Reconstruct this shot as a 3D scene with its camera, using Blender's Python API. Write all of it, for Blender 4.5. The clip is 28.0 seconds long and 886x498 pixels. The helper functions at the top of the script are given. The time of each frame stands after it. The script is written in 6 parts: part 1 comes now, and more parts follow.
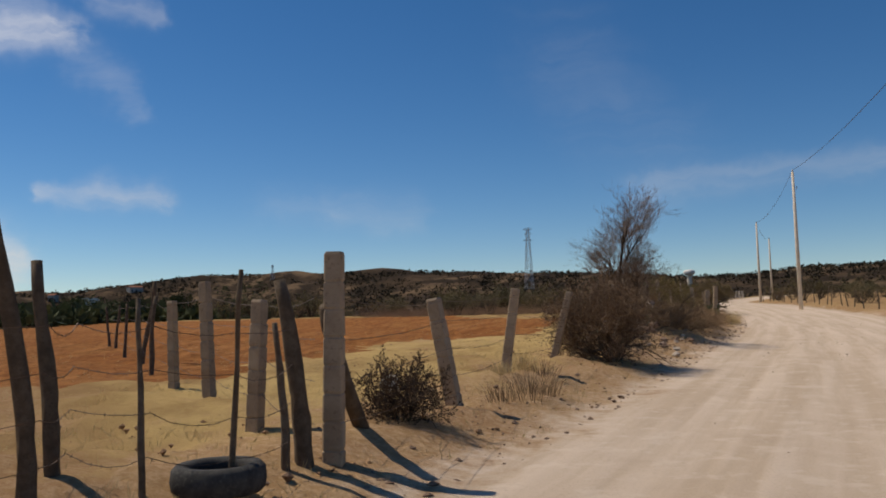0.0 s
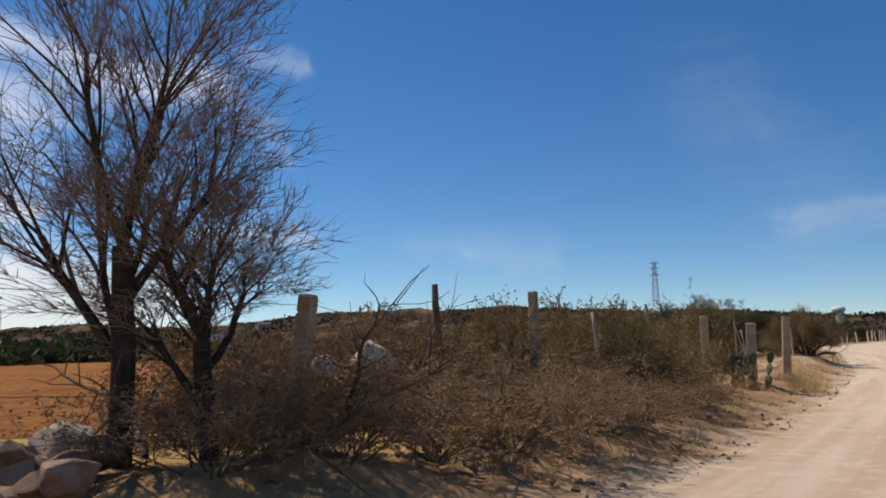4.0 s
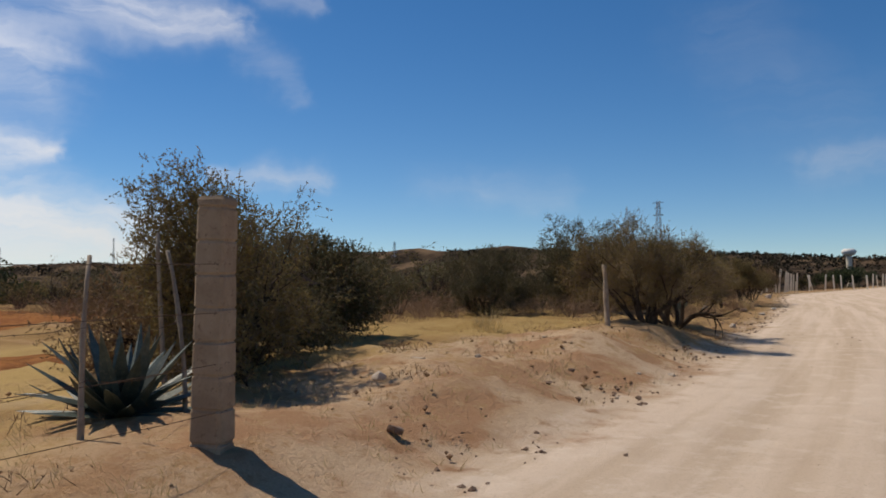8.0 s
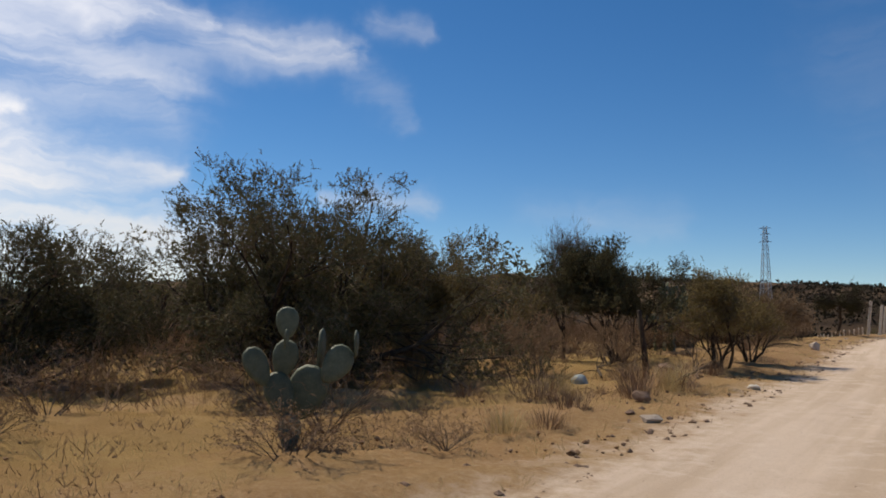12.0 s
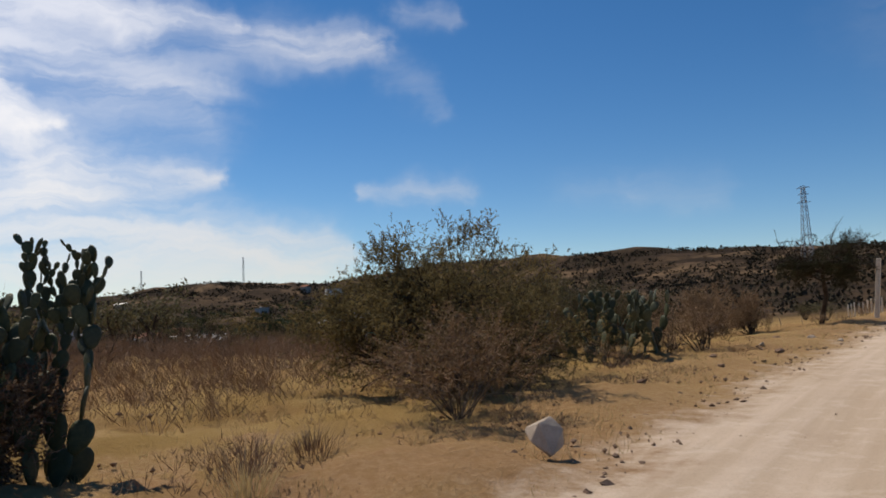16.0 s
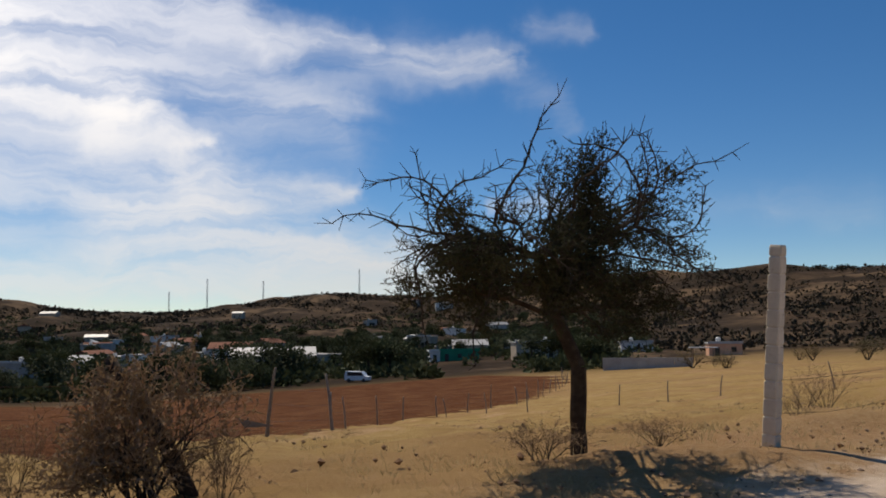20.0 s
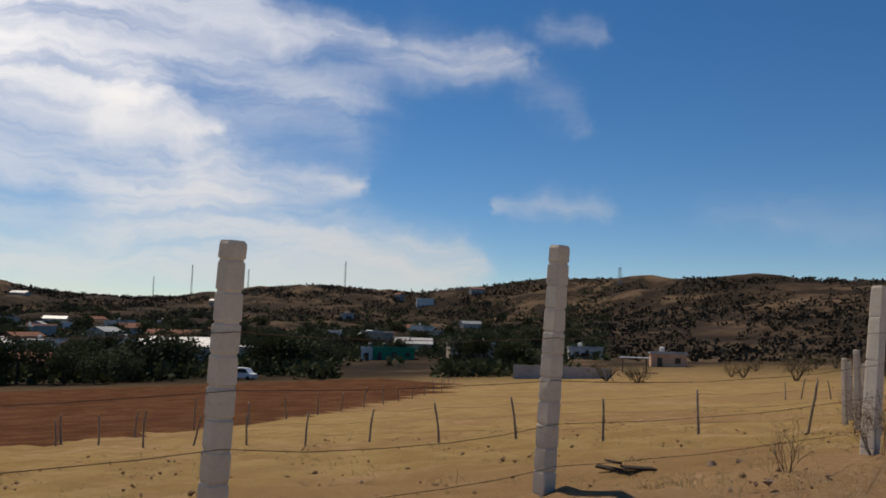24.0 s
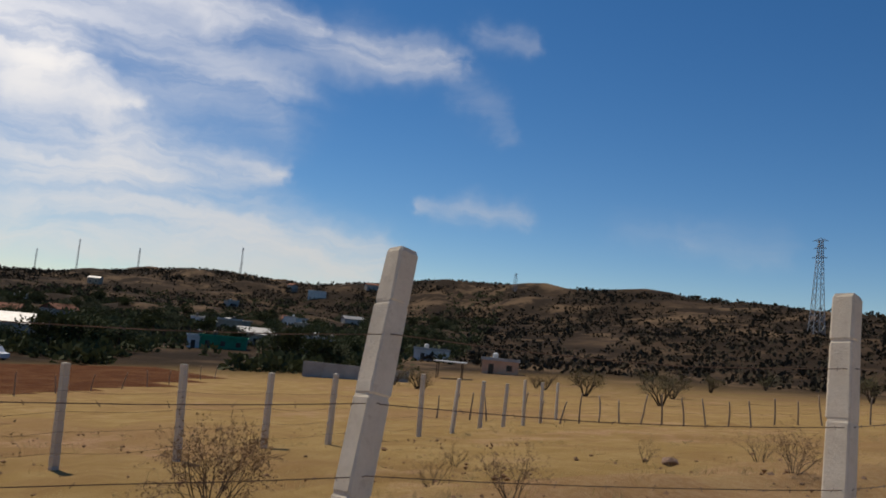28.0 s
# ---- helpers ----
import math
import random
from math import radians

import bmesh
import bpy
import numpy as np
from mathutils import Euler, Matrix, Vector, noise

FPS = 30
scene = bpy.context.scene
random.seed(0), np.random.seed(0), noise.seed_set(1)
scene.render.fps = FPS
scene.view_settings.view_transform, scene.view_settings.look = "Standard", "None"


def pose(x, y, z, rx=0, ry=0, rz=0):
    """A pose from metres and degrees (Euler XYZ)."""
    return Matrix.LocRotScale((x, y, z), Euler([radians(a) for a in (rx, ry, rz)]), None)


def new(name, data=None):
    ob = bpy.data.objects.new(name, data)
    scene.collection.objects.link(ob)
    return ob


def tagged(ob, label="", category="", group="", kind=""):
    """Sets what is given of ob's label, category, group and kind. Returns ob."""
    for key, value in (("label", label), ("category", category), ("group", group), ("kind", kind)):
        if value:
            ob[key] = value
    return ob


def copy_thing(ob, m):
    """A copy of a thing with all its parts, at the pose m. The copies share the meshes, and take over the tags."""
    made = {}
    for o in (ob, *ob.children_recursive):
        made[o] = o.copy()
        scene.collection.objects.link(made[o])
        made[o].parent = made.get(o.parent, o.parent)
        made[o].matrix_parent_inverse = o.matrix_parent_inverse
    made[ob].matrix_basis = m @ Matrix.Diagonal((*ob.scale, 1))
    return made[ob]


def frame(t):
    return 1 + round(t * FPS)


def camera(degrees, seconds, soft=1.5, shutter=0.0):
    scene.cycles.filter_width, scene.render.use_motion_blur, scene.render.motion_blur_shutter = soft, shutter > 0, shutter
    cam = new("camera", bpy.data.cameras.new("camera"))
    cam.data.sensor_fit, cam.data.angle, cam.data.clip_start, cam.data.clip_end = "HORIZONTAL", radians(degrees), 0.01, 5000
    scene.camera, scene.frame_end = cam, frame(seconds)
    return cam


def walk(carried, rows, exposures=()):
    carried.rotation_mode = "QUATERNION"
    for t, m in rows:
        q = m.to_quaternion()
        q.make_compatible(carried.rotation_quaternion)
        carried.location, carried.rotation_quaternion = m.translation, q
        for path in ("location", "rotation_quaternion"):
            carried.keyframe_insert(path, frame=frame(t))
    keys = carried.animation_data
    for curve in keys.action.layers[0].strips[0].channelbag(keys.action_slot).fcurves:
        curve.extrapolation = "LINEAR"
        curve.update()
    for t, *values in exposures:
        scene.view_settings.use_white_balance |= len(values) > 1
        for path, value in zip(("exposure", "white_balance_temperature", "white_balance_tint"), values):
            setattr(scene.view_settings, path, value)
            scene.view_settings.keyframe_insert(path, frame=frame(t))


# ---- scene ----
# camera: a phone held out of the left window of a slow car on a dirt road
cam = camera(58.36, 28.0, soft=1.8)
PATH = [
    (0.0, -0.000, 0.000, 1.400, 25.32, 4.87, -1.48),
    (0.5, 0.070, 2.753, 1.424, 24.47, 4.42, -1.90),
    (1.0, 0.121, 5.549, 1.451, 24.11, 3.84, -1.45),
    (1.5, 0.162, 8.404, 1.487, 24.26, 4.43, -1.49),
    (2.0, 0.201, 11.263, 1.527, 24.49, 5.16, -0.91),
    (2.5, 0.152, 14.018, 1.561, 32.57, 5.28, -0.79),
    (3.0, 0.078, 16.739, 1.591, 35.34, 5.89, -0.72),
    (3.5, 0.033, 19.515, 1.618, 35.53, 7.21, -1.06),
    (4.0, 0.000, 22.331, 1.643, 35.00, 7.80, -0.80),
    (4.5, -0.037, 25.156, 1.673, 35.29, 8.38, -0.59),
    (6.5, -0.302, 36.514, 1.821, 35.04, 8.12, -0.17),
    (7.0, -0.456, 39.418, 1.870, 35.12, 3.24, -0.39),
    (7.5, -0.630, 42.380, 1.945, 35.71, 3.35, -0.38),
    (8.0, -0.863, 45.249, 2.029, 36.15, 3.58, -0.36),
    (8.5, -1.082, 48.004, 2.106, 36.52, 4.36, 0.39),
    (9.0, -1.310, 50.669, 2.161, 41.81, 3.29, -1.24),
    (9.5, -1.510, 53.300, 2.201, 40.26, 5.14, -0.37),
    (10.0, -1.749, 55.876, 2.224, 40.41, 5.74, -0.08),
    (10.5, -2.161, 58.484, 2.292, 42.28, 4.61, 0.11),
    (11.0, -2.640, 61.119, 2.363, 43.66, 4.40, 0.52),
    (11.5, -3.143, 63.815, 2.438, 43.74, 5.14, 1.26),
    (12.0, -3.646, 66.500, 2.514, 43.72, 5.34, 1.29),
    (12.5, -4.126, 69.175, 2.611, 43.22, 5.56, 0.56),
    (13.0, -4.593, 71.865, 2.714, 42.97, 5.40, -0.01),
    (13.5, -5.112, 74.591, 2.822, 43.32, 4.84, -1.05),
    (15.5, -7.501, 85.654, 3.147, 45.97, 4.82, -1.39),
    (16.0, -8.174, 88.481, 3.202, 46.71, 4.39, -2.25),
    (16.5, -8.860, 91.315, 3.253, 46.90, 4.79, -2.31),
    (17.0, -9.576, 94.134, 3.302, 47.23, 5.22, -2.37),
    (17.5, -10.206, 96.967, 3.352, 49.91, 5.40, -1.94),
    (18.0, -10.735, 99.790, 3.411, 53.33, 5.54, -0.48),
    (18.5, -11.293, 102.476, 3.447, 53.76, 5.97, -1.03),
    (19.0, -11.897, 105.222, 3.504, 53.66, 6.79, -0.96),
    (19.5, -12.455, 107.970, 3.549, 53.70, 6.59, -1.13),
    (20.0, -12.884, 110.730, 3.564, 55.99, 5.66, -0.70),
    (20.5, -13.359, 113.370, 3.584, 63.54, 5.73, -1.03),
    (21.0, -13.791, 115.998, 3.647, 67.11, 6.00, -0.84),
    (21.5, -14.220, 118.693, 3.689, 68.02, 4.73, -1.27),
    (22.0, -14.588, 121.419, 3.742, 66.70, 4.08, 0.24),
    (22.5, -14.950, 124.168, 3.764, 65.08, 4.15, 0.54),
    (24.5, -15.640, 135.240, 3.880, 54.47, 5.66, 1.38),
    (25.0, -15.665, 137.882, 3.927, 55.99, 5.66, -1.25),
    (25.5, -15.684, 140.441, 3.977, 71.01, 4.84, 1.98),
    (26.0, -15.709, 143.014, 4.020, 75.75, 3.45, 0.01),
    (26.5, -15.515, 145.766, 4.072, 68.68, 2.55, 3.72),
    (27.0, -15.211, 148.333, 4.123, 63.47, 3.56, 5.36),
    (27.5, -14.965, 150.867, 4.200, 54.68, 5.31, 6.08),
    (28.0, -14.790, 153.388, 4.263, 50.43, 5.74, 5.55),
]
walk(cam, [(t, pose(x, y, z, 90 + pitch, 0, yaw) @ pose(0, 0, 0, 0, 0, roll)) for t, x, y, z, yaw, pitch, roll in PATH],
     [(t, stops, 6950, 10) for t, stops in ((0, -0.28), (1, -0.1), (2, -0.2), (3, 0), (4, 0.05), (7, 0.02), (8, -0.12), (9, -0.07), (10, -0.22), (11, 0.1), (12, -0.06), (13, 0.1), (16, -0.12), (18, -0.14), (19, -0.33), (20, -0.22), (22, -0.32), (25, -0.42), (26, -0.55), (28, -0.36))])

# ---- light: high clear sun to the west, thin cirrus low in the west ----
SUN_AZ, SUN_EL = 90.0, 55.0          # degrees to the left of +y, and above the horizon
sun = new("sun", bpy.data.lights.new("sun", "SUN"))
sun.data.energy, sun.data.angle, sun.data.color = 4.2, radians(0.6), (1.0, 0.93, 0.82)
sun_way = Vector((-math.sin(radians(SUN_AZ)) * math.cos(radians(SUN_EL)), math.cos(radians(SUN_AZ)) * math.cos(radians(SUN_EL)), math.sin(radians(SUN_EL))))
sun.rotation_euler = sun_way.to_track_quat("Z", "Y").to_euler()
scene.view_settings.exposure = 0.0


class Nodes:
    """Short hand for node trees."""
    def __init__(self, tree):
        self.tree = tree
        tree.nodes.clear()

    def add(self, kind, **values):
        n = self.tree.nodes.new(kind)
        for key, v in values.items():
            if key in n.bl_rna.properties:
                setattr(n, key, v)
            else:
                self.put(n.inputs[key.replace("_", " ")], v)
        return n

    def put(self, socket, v):
        if isinstance(v, bpy.types.NodeSocket):
            self.tree.links.new(v, socket)
        elif isinstance(v, bpy.types.Node):
            self.tree.links.new(v.outputs[0], socket)
        else:
            socket.default_value = v

    def math(self, op, a, b=0.0, c=0.0, clamp=False):
        n = self.tree.nodes.new("ShaderNodeMath")
        n.operation, n.use_clamp = op, clamp
        for s, v in zip(n.inputs, (a, b, c)):
            self.put(s, v)
        return n.outputs[0]

    def ramp(self, v, lo, hi, a=0.0, b=1.0):
        n = self.tree.nodes.new("ShaderNodeMapRange")
        n.interpolation_type = "SMOOTHSTEP"
        for s, x in zip(n.inputs, (v, lo, hi, a, b)):
            self.put(s, x)
        return n.outputs[0]

    def noise(self, vec, scale, detail=4.0, rough=0.6, distort=0.0):
        n = self.tree.nodes.new("ShaderNodeTexNoise")
        self.put(n.inputs["Vector"], vec)
        for k, x in (("Scale", scale), ("Detail", detail), ("Roughness", rough), ("Distortion", distort)):
            self.put(n.inputs[k], x)
        return n.outputs[0]

    def mix(self, f, a, b):
        n = self.tree.nodes.new("ShaderNodeMix")
        n.data_type = "RGBA"
        self.put(n.inputs[0], f)
        for s, v in ((n.inputs[6], a), (n.inputs[7], b)):
            self.put(s, (*v, 1.0) if isinstance(v, tuple) and len(v) == 3 else v)
        return n.outputs[2]

    def dot(self, vec, v):
        n = self.tree.nodes.new("ShaderNodeVectorMath")
        n.operation = "DOT_PRODUCT"
        self.put(n.inputs[0], vec)
        self.put(n.inputs[1], v)
        return n.outputs["Value"]


world = bpy.data.worlds.new("sky")
scene.world = world
world.use_nodes = True
w = Nodes(world.node_tree)
sky = w.add("ShaderNodeTexSky")
sky.sky_type, sky.sun_disc = "NISHITA", False
sky.sun_elevation, sky.sun_rotation = radians(SUN_EL), radians(-SUN_AZ)
sky.altitude, sky.air_density, sky.dust_density, sky.ozone_density = 1900.0, 1.0, 0.15, 3.5
way = w.add("ShaderNodeTexCoord").outputs["Generated"]
# directions as degrees to the right of +y and degrees above the horizon
sep = w.add("ShaderNodeSeparateXYZ")
w.put(sep.inputs[0], way)
east = w.math("MULTIPLY", w.math("ARCTAN2", sep.outputs[0], sep.outputs[1]), 180 / math.pi)
rise = w.math("MULTIPLY", w.math("ARCSINE", sep.outputs[2]), 180 / math.pi)
flat = w.add("ShaderNodeCombineXYZ", X=east, Y=rise, Z=0.0).outputs[0]


def swirl(scale, much):
    """Offsets that bend the edges of the cirrus."""
    n = w.add("ShaderNodeTexNoise", Scale=scale, Detail=4.0, Roughness=0.6)
    w.put(n.inputs["Vector"], flat)
    v = w.add("ShaderNodeVectorMath", operation="MULTIPLY_ADD")
    w.put(v.inputs[0], n.outputs["Color"])
    v.inputs[1].default_value = (much * 2.2, much, 0.0)
    v.inputs[2].default_value = (-much * 1.1, -much * 0.5, 0.0)
    return v.outputs[0]


def plus(a, b):
    v = w.add("ShaderNodeVectorMath", operation="ADD")
    w.put(v.inputs[0], a)
    w.put(v.inputs[1], b)
    return v.outputs[0]


bent = plus(flat, plus(swirl(0.14, 3.6), swirl(0.55, 1.0)))
combed = w.add("ShaderNodeMapping", Rotation=(0, 0, radians(9)), Scale=(0.07, 0.42, 1.0))
w.put(combed.inputs["Vector"], bent)
fibre = w.noise(combed.outputs[0], 1.0, 7.0, 0.58, 0.4)
# cirrus as tapering strokes: azimuth left of +y and elevation of both ends, half widths, density
CIRRUS = ((105.5, 19.7, 88.2, 18.2, 5.6, 4.4, 0.85), (88.2, 16.3, 79.2, 14.5, 3.2, 2.6, 0.95), (79.2, 14.5, 73.0, 12.6, 2.4, 0.9, 0.9), (86.0, 19.5, 63.7, 14.8, 5.0, 3.0, 0.45),
          (68.9, 20.0, 61.6, 20.1, 1.6, 0.8, 0.5), (61.6, 19.2, 51.0, 18.9, 1.8, 0.8, 0.28), (92.0, 9.3, 73.0, 9.6, 3.0, 2.6, 0.6), (73.0, 9.6, 63.0, 9.6, 2.4, 0.9, 0.85),
          (77.0, 6.8, 54.0, 4.4, 3.8, 1.2, 0.9), (96.0, 3.2, 55.5, 3.0, 3.2, 2.0, 0.65), (118.0, 8.6, 91.2, 8.9, 8.2, 5.0, 0.42), (52.5, 8.2, 45.2, 8.2, 0.5, 0.9, 0.48),
          (49.4, 16.6, 46.6, 13.6, 1.6, 0.8, 0.12), (49.0, 21.0, 45.4, 20.6, 1.1, 0.8, 0.14), (58.5, 19.4, 51.0, 18.7, 2.0, 1.0, 0.28), (38.5, 8.4, 28.0, 7.8, 1.4, 1.4, 0.07),
          (10.5, 8.6, -8.0, 9.4, 1.2, 1.2, 0.13), (16.0, 18.5, 10.3, 11.4, 3.6, 3.6, 0.045), (33.0, 7.7, 26.5, 7.2, 1.0, 1.0, 0.08), (90.2, 23.0, 71.6, 21.5, 3.7, 2.4, 0.5), (170.0, 22.0, 105.0, 22.0, 9.0, 6.0, 0.7))
veil = 0.0
for az0, el0, az1, el1, r0, r1, much in CIRRUS:
    a, c = Vector((-az0, el0, 0)), Vector((-az1, el1, 0))
    rel = plus(bent, tuple(-a))
    along = w.math("DIVIDE", w.dot(rel, tuple(c - a)), (c - a).length_squared, clamp=True)
    foot = w.add("ShaderNodeVectorMath", operation="SCALE")
    foot.inputs[0].default_value = c - a
    w.put(foot.inputs["Scale"], along)
    gap = w.add("ShaderNodeVectorMath", operation="DISTANCE")
    w.put(gap.inputs[0], rel)
    w.put(gap.inputs[1], foot.outputs[0])
    near = w.math("DIVIDE", gap.outputs["Value"], w.math("ADD", r0, w.math("MULTIPLY", along, r1 - r0)))
    veil = w.math("ADD", veil, w.math("MULTIPLY", w.math("POWER", 2.718, w.math("MULTIPLY", w.math("MULTIPLY", near, near), -1.25)), much))
thin = w.math("MULTIPLY", veil, w.ramp(fibre, 0.30, 0.72, 0.35, 1.55))
cloud = w.math("MULTIPLY", w.math("SUBTRACT", 1.0, w.math("POWER", 2.718, w.math("MULTIPLY", thin, -1.05))), 0.95)
deep = w.add("ShaderNodeHueSaturation", Color=sky.outputs[0], Saturation=1.28, Hue=0.502)
clear = w.add("ShaderNodeBackground", Color=deep.outputs[0], Strength=0.103)
# ice clouds scatter forward: brighter towards the sun
white = w.add("ShaderNodeBackground", Color=(0.98, 0.965, 0.97, 1.0), Strength=w.ramp(w.dot(way, tuple(sun_way)), 0.5, 1.0, 0.84, 1.7))
both = w.add("ShaderNodeMixShader")
w.put(both.inputs[0], cloud)
w.put(both.inputs[1], clear.outputs[0])
w.put(both.inputs[2], white.outputs[0])
out = w.add("ShaderNodeOutputWorld")
w.put(out.inputs["Surface"], both.outputs[0])

# ---- materials ----


def surface(name, colours, scale=4.0, rough=0.85, bump_by=0.3, bump_scale=40.0, vary=0.0, metal=0.0, fine=0.35, translucent=0.0, far_scale=None):
    """A mottled surface: two or three colours mixed by noise at two scales, with fine relief; vary: how far objects differ in brightness."""
    m = bpy.data.materials.new(name)
    m.use_nodes = True
    n = Nodes(m.node_tree)
    pos = n.add("ShaderNodeTexCoord").outputs["Object"]
    a = n.noise(pos, scale, 5.0, 0.6)
    b = n.noise(pos, far_scale or scale * 6.3, 5.0, 0.65)
    col = n.mix(n.ramp(a, 0.35, 0.68), colours[0], colours[1])
    if len(colours) > 2:
        col = n.mix(n.ramp(b, 0.52, 0.78), col, colours[2])
    hsv = n.add("ShaderNodeHueSaturation", Color=col)
    light = n.math("ADD", 1.0 - fine * 0.5, n.math("MULTIPLY", b, fine))
    if vary:
        rnd = n.add("ShaderNodeObjectInfo").outputs["Random"]
        light = n.math("MULTIPLY", light, n.math("ADD", 1.0 - vary / 2, n.math("MULTIPLY", rnd, vary)))
    n.put(hsv.inputs["Value"], light)
    p = n.add("ShaderNodeBsdfPrincipled", Base_Color=hsv.outputs[0], Roughness=rough, Metallic=metal)
    p.inputs["Specular IOR Level"].default_value = 0.12 if rough > 0.65 else 0.4
    if bump_by:
        relief = n.add("ShaderNodeBump", Strength=bump_by, Distance=0.02, Height=n.noise(pos, bump_scale, 6.0, 0.7))
        n.put(p.inputs["Normal"], relief.outputs[0])
    last = p.outputs[0]
    if translucent:
        thin = n.add("ShaderNodeBsdfTranslucent", Color=hsv.outputs[0])
        mixed = n.add("ShaderNodeMixShader", Fac=translucent)
        n.put(mixed.inputs[1], last)
        n.put(mixed.inputs[2], thin.outputs[0])
        last = mixed.outputs[0]
    o = n.add("ShaderNodeOutputMaterial")
    n.put(o.inputs["Surface"], last)
    return m


CONCRETE = surface("grey_concrete", ((0.60, 0.51, 0.40), (0.71, 0.615, 0.495), (0.48, 0.39, 0.295)), 3.0, 0.9, 0.4, 60, 0.15)
STONE_POST = surface("brown_rough_concrete", ((0.30, 0.22, 0.15), (0.41, 0.315, 0.22), (0.18, 0.125, 0.085)), 3.5, 0.95, 0.6, 45, 0.15)
OLD_WOOD = surface("weathered_wood", ((0.10, 0.072, 0.05), (0.16, 0.12, 0.085), (0.065, 0.045, 0.032)), 9.0, 0.9, 0.6, 50, 0.3)
PALE_WOOD = surface("pale_dry_wood", ((0.25, 0.19, 0.14), (0.33, 0.265, 0.20), (0.17, 0.125, 0.09)), 8.0, 0.9, 0.5, 50, 0.3)
BARK = surface("dark_bark", ((0.045, 0.032, 0.024), (0.08, 0.06, 0.044), (0.028, 0.02, 0.015)), 9.0, 0.95, 0.7, 40)
TWIG = surface("grey_brown_twigs", ((0.16, 0.115, 0.08), (0.23, 0.17, 0.125), (0.10, 0.068, 0.047)), 3.0, 0.9, 0.0, 40, 0.2)
PINK_TWIG = surface("pinkish_fine_twigs", ((0.17, 0.125, 0.105), (0.23, 0.175, 0.145)), 2.0, 0.9, 0.0, 40)
DRY_TWIG = surface("dry_brown_twigs", ((0.24, 0.15, 0.09), (0.34, 0.23, 0.145), (0.15, 0.09, 0.055)), 2.0, 0.9, 0.0, 40, 0.25)
LEAF_OLIVE = surface("small_olive_leaves", ((0.155, 0.118, 0.048), (0.24, 0.182, 0.075), (0.30, 0.20, 0.095)), 2.5, 0.75, 0.0, 40, 0.25, translucent=0.3)
LEAF_DARK = surface("small_dark_leaves", ((0.09, 0.083, 0.04), (0.135, 0.115, 0.056), (0.185, 0.138, 0.072)), 2.5, 0.75, 0.0, 40, 0.25, translucent=0.25)
LEAF_DEAD = surface("dark_dead_leaves", ((0.10, 0.062, 0.038), (0.15, 0.095, 0.058), (0.07, 0.042, 0.027)), 2.5, 0.8, 0.0, 40, 0.25, translucent=0.15)
LEAF_DRY = surface("dry_brown_leaves", ((0.19, 0.12, 0.065), (0.26, 0.175, 0.10), (0.13, 0.085, 0.05)), 2.5, 0.8, 0.0, 40, 0.25, translucent=0.25)
LEAF_THORN = surface("thorn_tree_leaves", ((0.045, 0.047, 0.022), (0.07, 0.066, 0.03), (0.09, 0.07, 0.036)), 2.5, 0.75, 0.0, 40, 0.2, translucent=0.15)
YELLOW_LEAF = surface("yellow_blossom", ((0.45, 0.34, 0.06), (0.34, 0.28, 0.09)), 5.0, 0.75, 0.0, translucent=0.3)
VILLAGE_LEAF = surface("village_tree_leaves", ((0.042, 0.052, 0.022), (0.068, 0.076, 0.034), (0.09, 0.075, 0.04)), 0.5, 0.8, 0.0, 40, 0.4, translucent=0.15)
PAD = surface("cactus_pad", ((0.045, 0.054, 0.023), (0.070, 0.079, 0.035), (0.12, 0.106, 0.056)), 5.0, 0.6, 0.3, 60, 0.5)
PAD_GREY = surface("grey_green_cactus_pad", ((0.072, 0.086, 0.052), (0.105, 0.118, 0.074), (0.16, 0.15, 0.10)), 5.0, 0.6, 0.3, 60, 0.4)
AGAVE = surface("agave_leaf", ((0.055, 0.072, 0.058), (0.10, 0.12, 0.10), (0.20, 0.18, 0.135)), 5.0, 0.5, 0.15, 50, 0.4)
GRASS = surface("dry_grass_blades", ((0.50, 0.38, 0.19), (0.40, 0.29, 0.14), (0.58, 0.46, 0.26)), 1.5, 0.8, 0.0, 40, 0.2, translucent=0.3)
ROCK = surface("brown_field_stone", ((0.20, 0.126, 0.088), (0.29, 0.20, 0.148), (0.12, 0.073, 0.05)), 4.0, 0.9, 0.6, 30, 0.4)
PALE_ROCK = surface("pale_stone", ((0.42, 0.34, 0.27), (0.50, 0.42, 0.34), (0.28, 0.21, 0.155)), 4.0, 0.9, 0.6, 30, 0.25)
WIRE = surface("rusty_wire", ((0.10, 0.07, 0.055), (0.16, 0.11, 0.085)), 9.0, 0.6, 0.0, metal=0.5)
STEEL = surface("galvanised_steel", ((0.42, 0.43, 0.45), (0.34, 0.35, 0.37)), 2.0, 0.6, 0.0, metal=0.2)
CABLE = surface("black_cable", ((0.03, 0.03, 0.032), (0.05, 0.05, 0.05)), 2.0, 0.6, 0.0)
RUBBER = surface("worn_tyre_rubber", ((0.035, 0.034, 0.033), (0.07, 0.065, 0.06), (0.11, 0.10, 0.085)), 6.0, 0.8, 0.4, 80)
PLASTIC_BAG = surface("thin_pale_plastic", ((0.42, 0.50, 0.52), (0.55, 0.60, 0.60)), 9.0, 0.4, 0.3, 20, translucent=0.3)
WHITE_SACK = surface("white_woven_sack", ((0.58, 0.54, 0.48), (0.46, 0.42, 0.36)), 6.0, 0.8, 0.4, 40)
WHITE_PAINT = surface("whitewash", ((0.74, 0.72, 0.68), (0.62, 0.59, 0.54), (0.5, 0.46, 0.4)), 0.6, 0.8, 0.1, 20, 0.15)
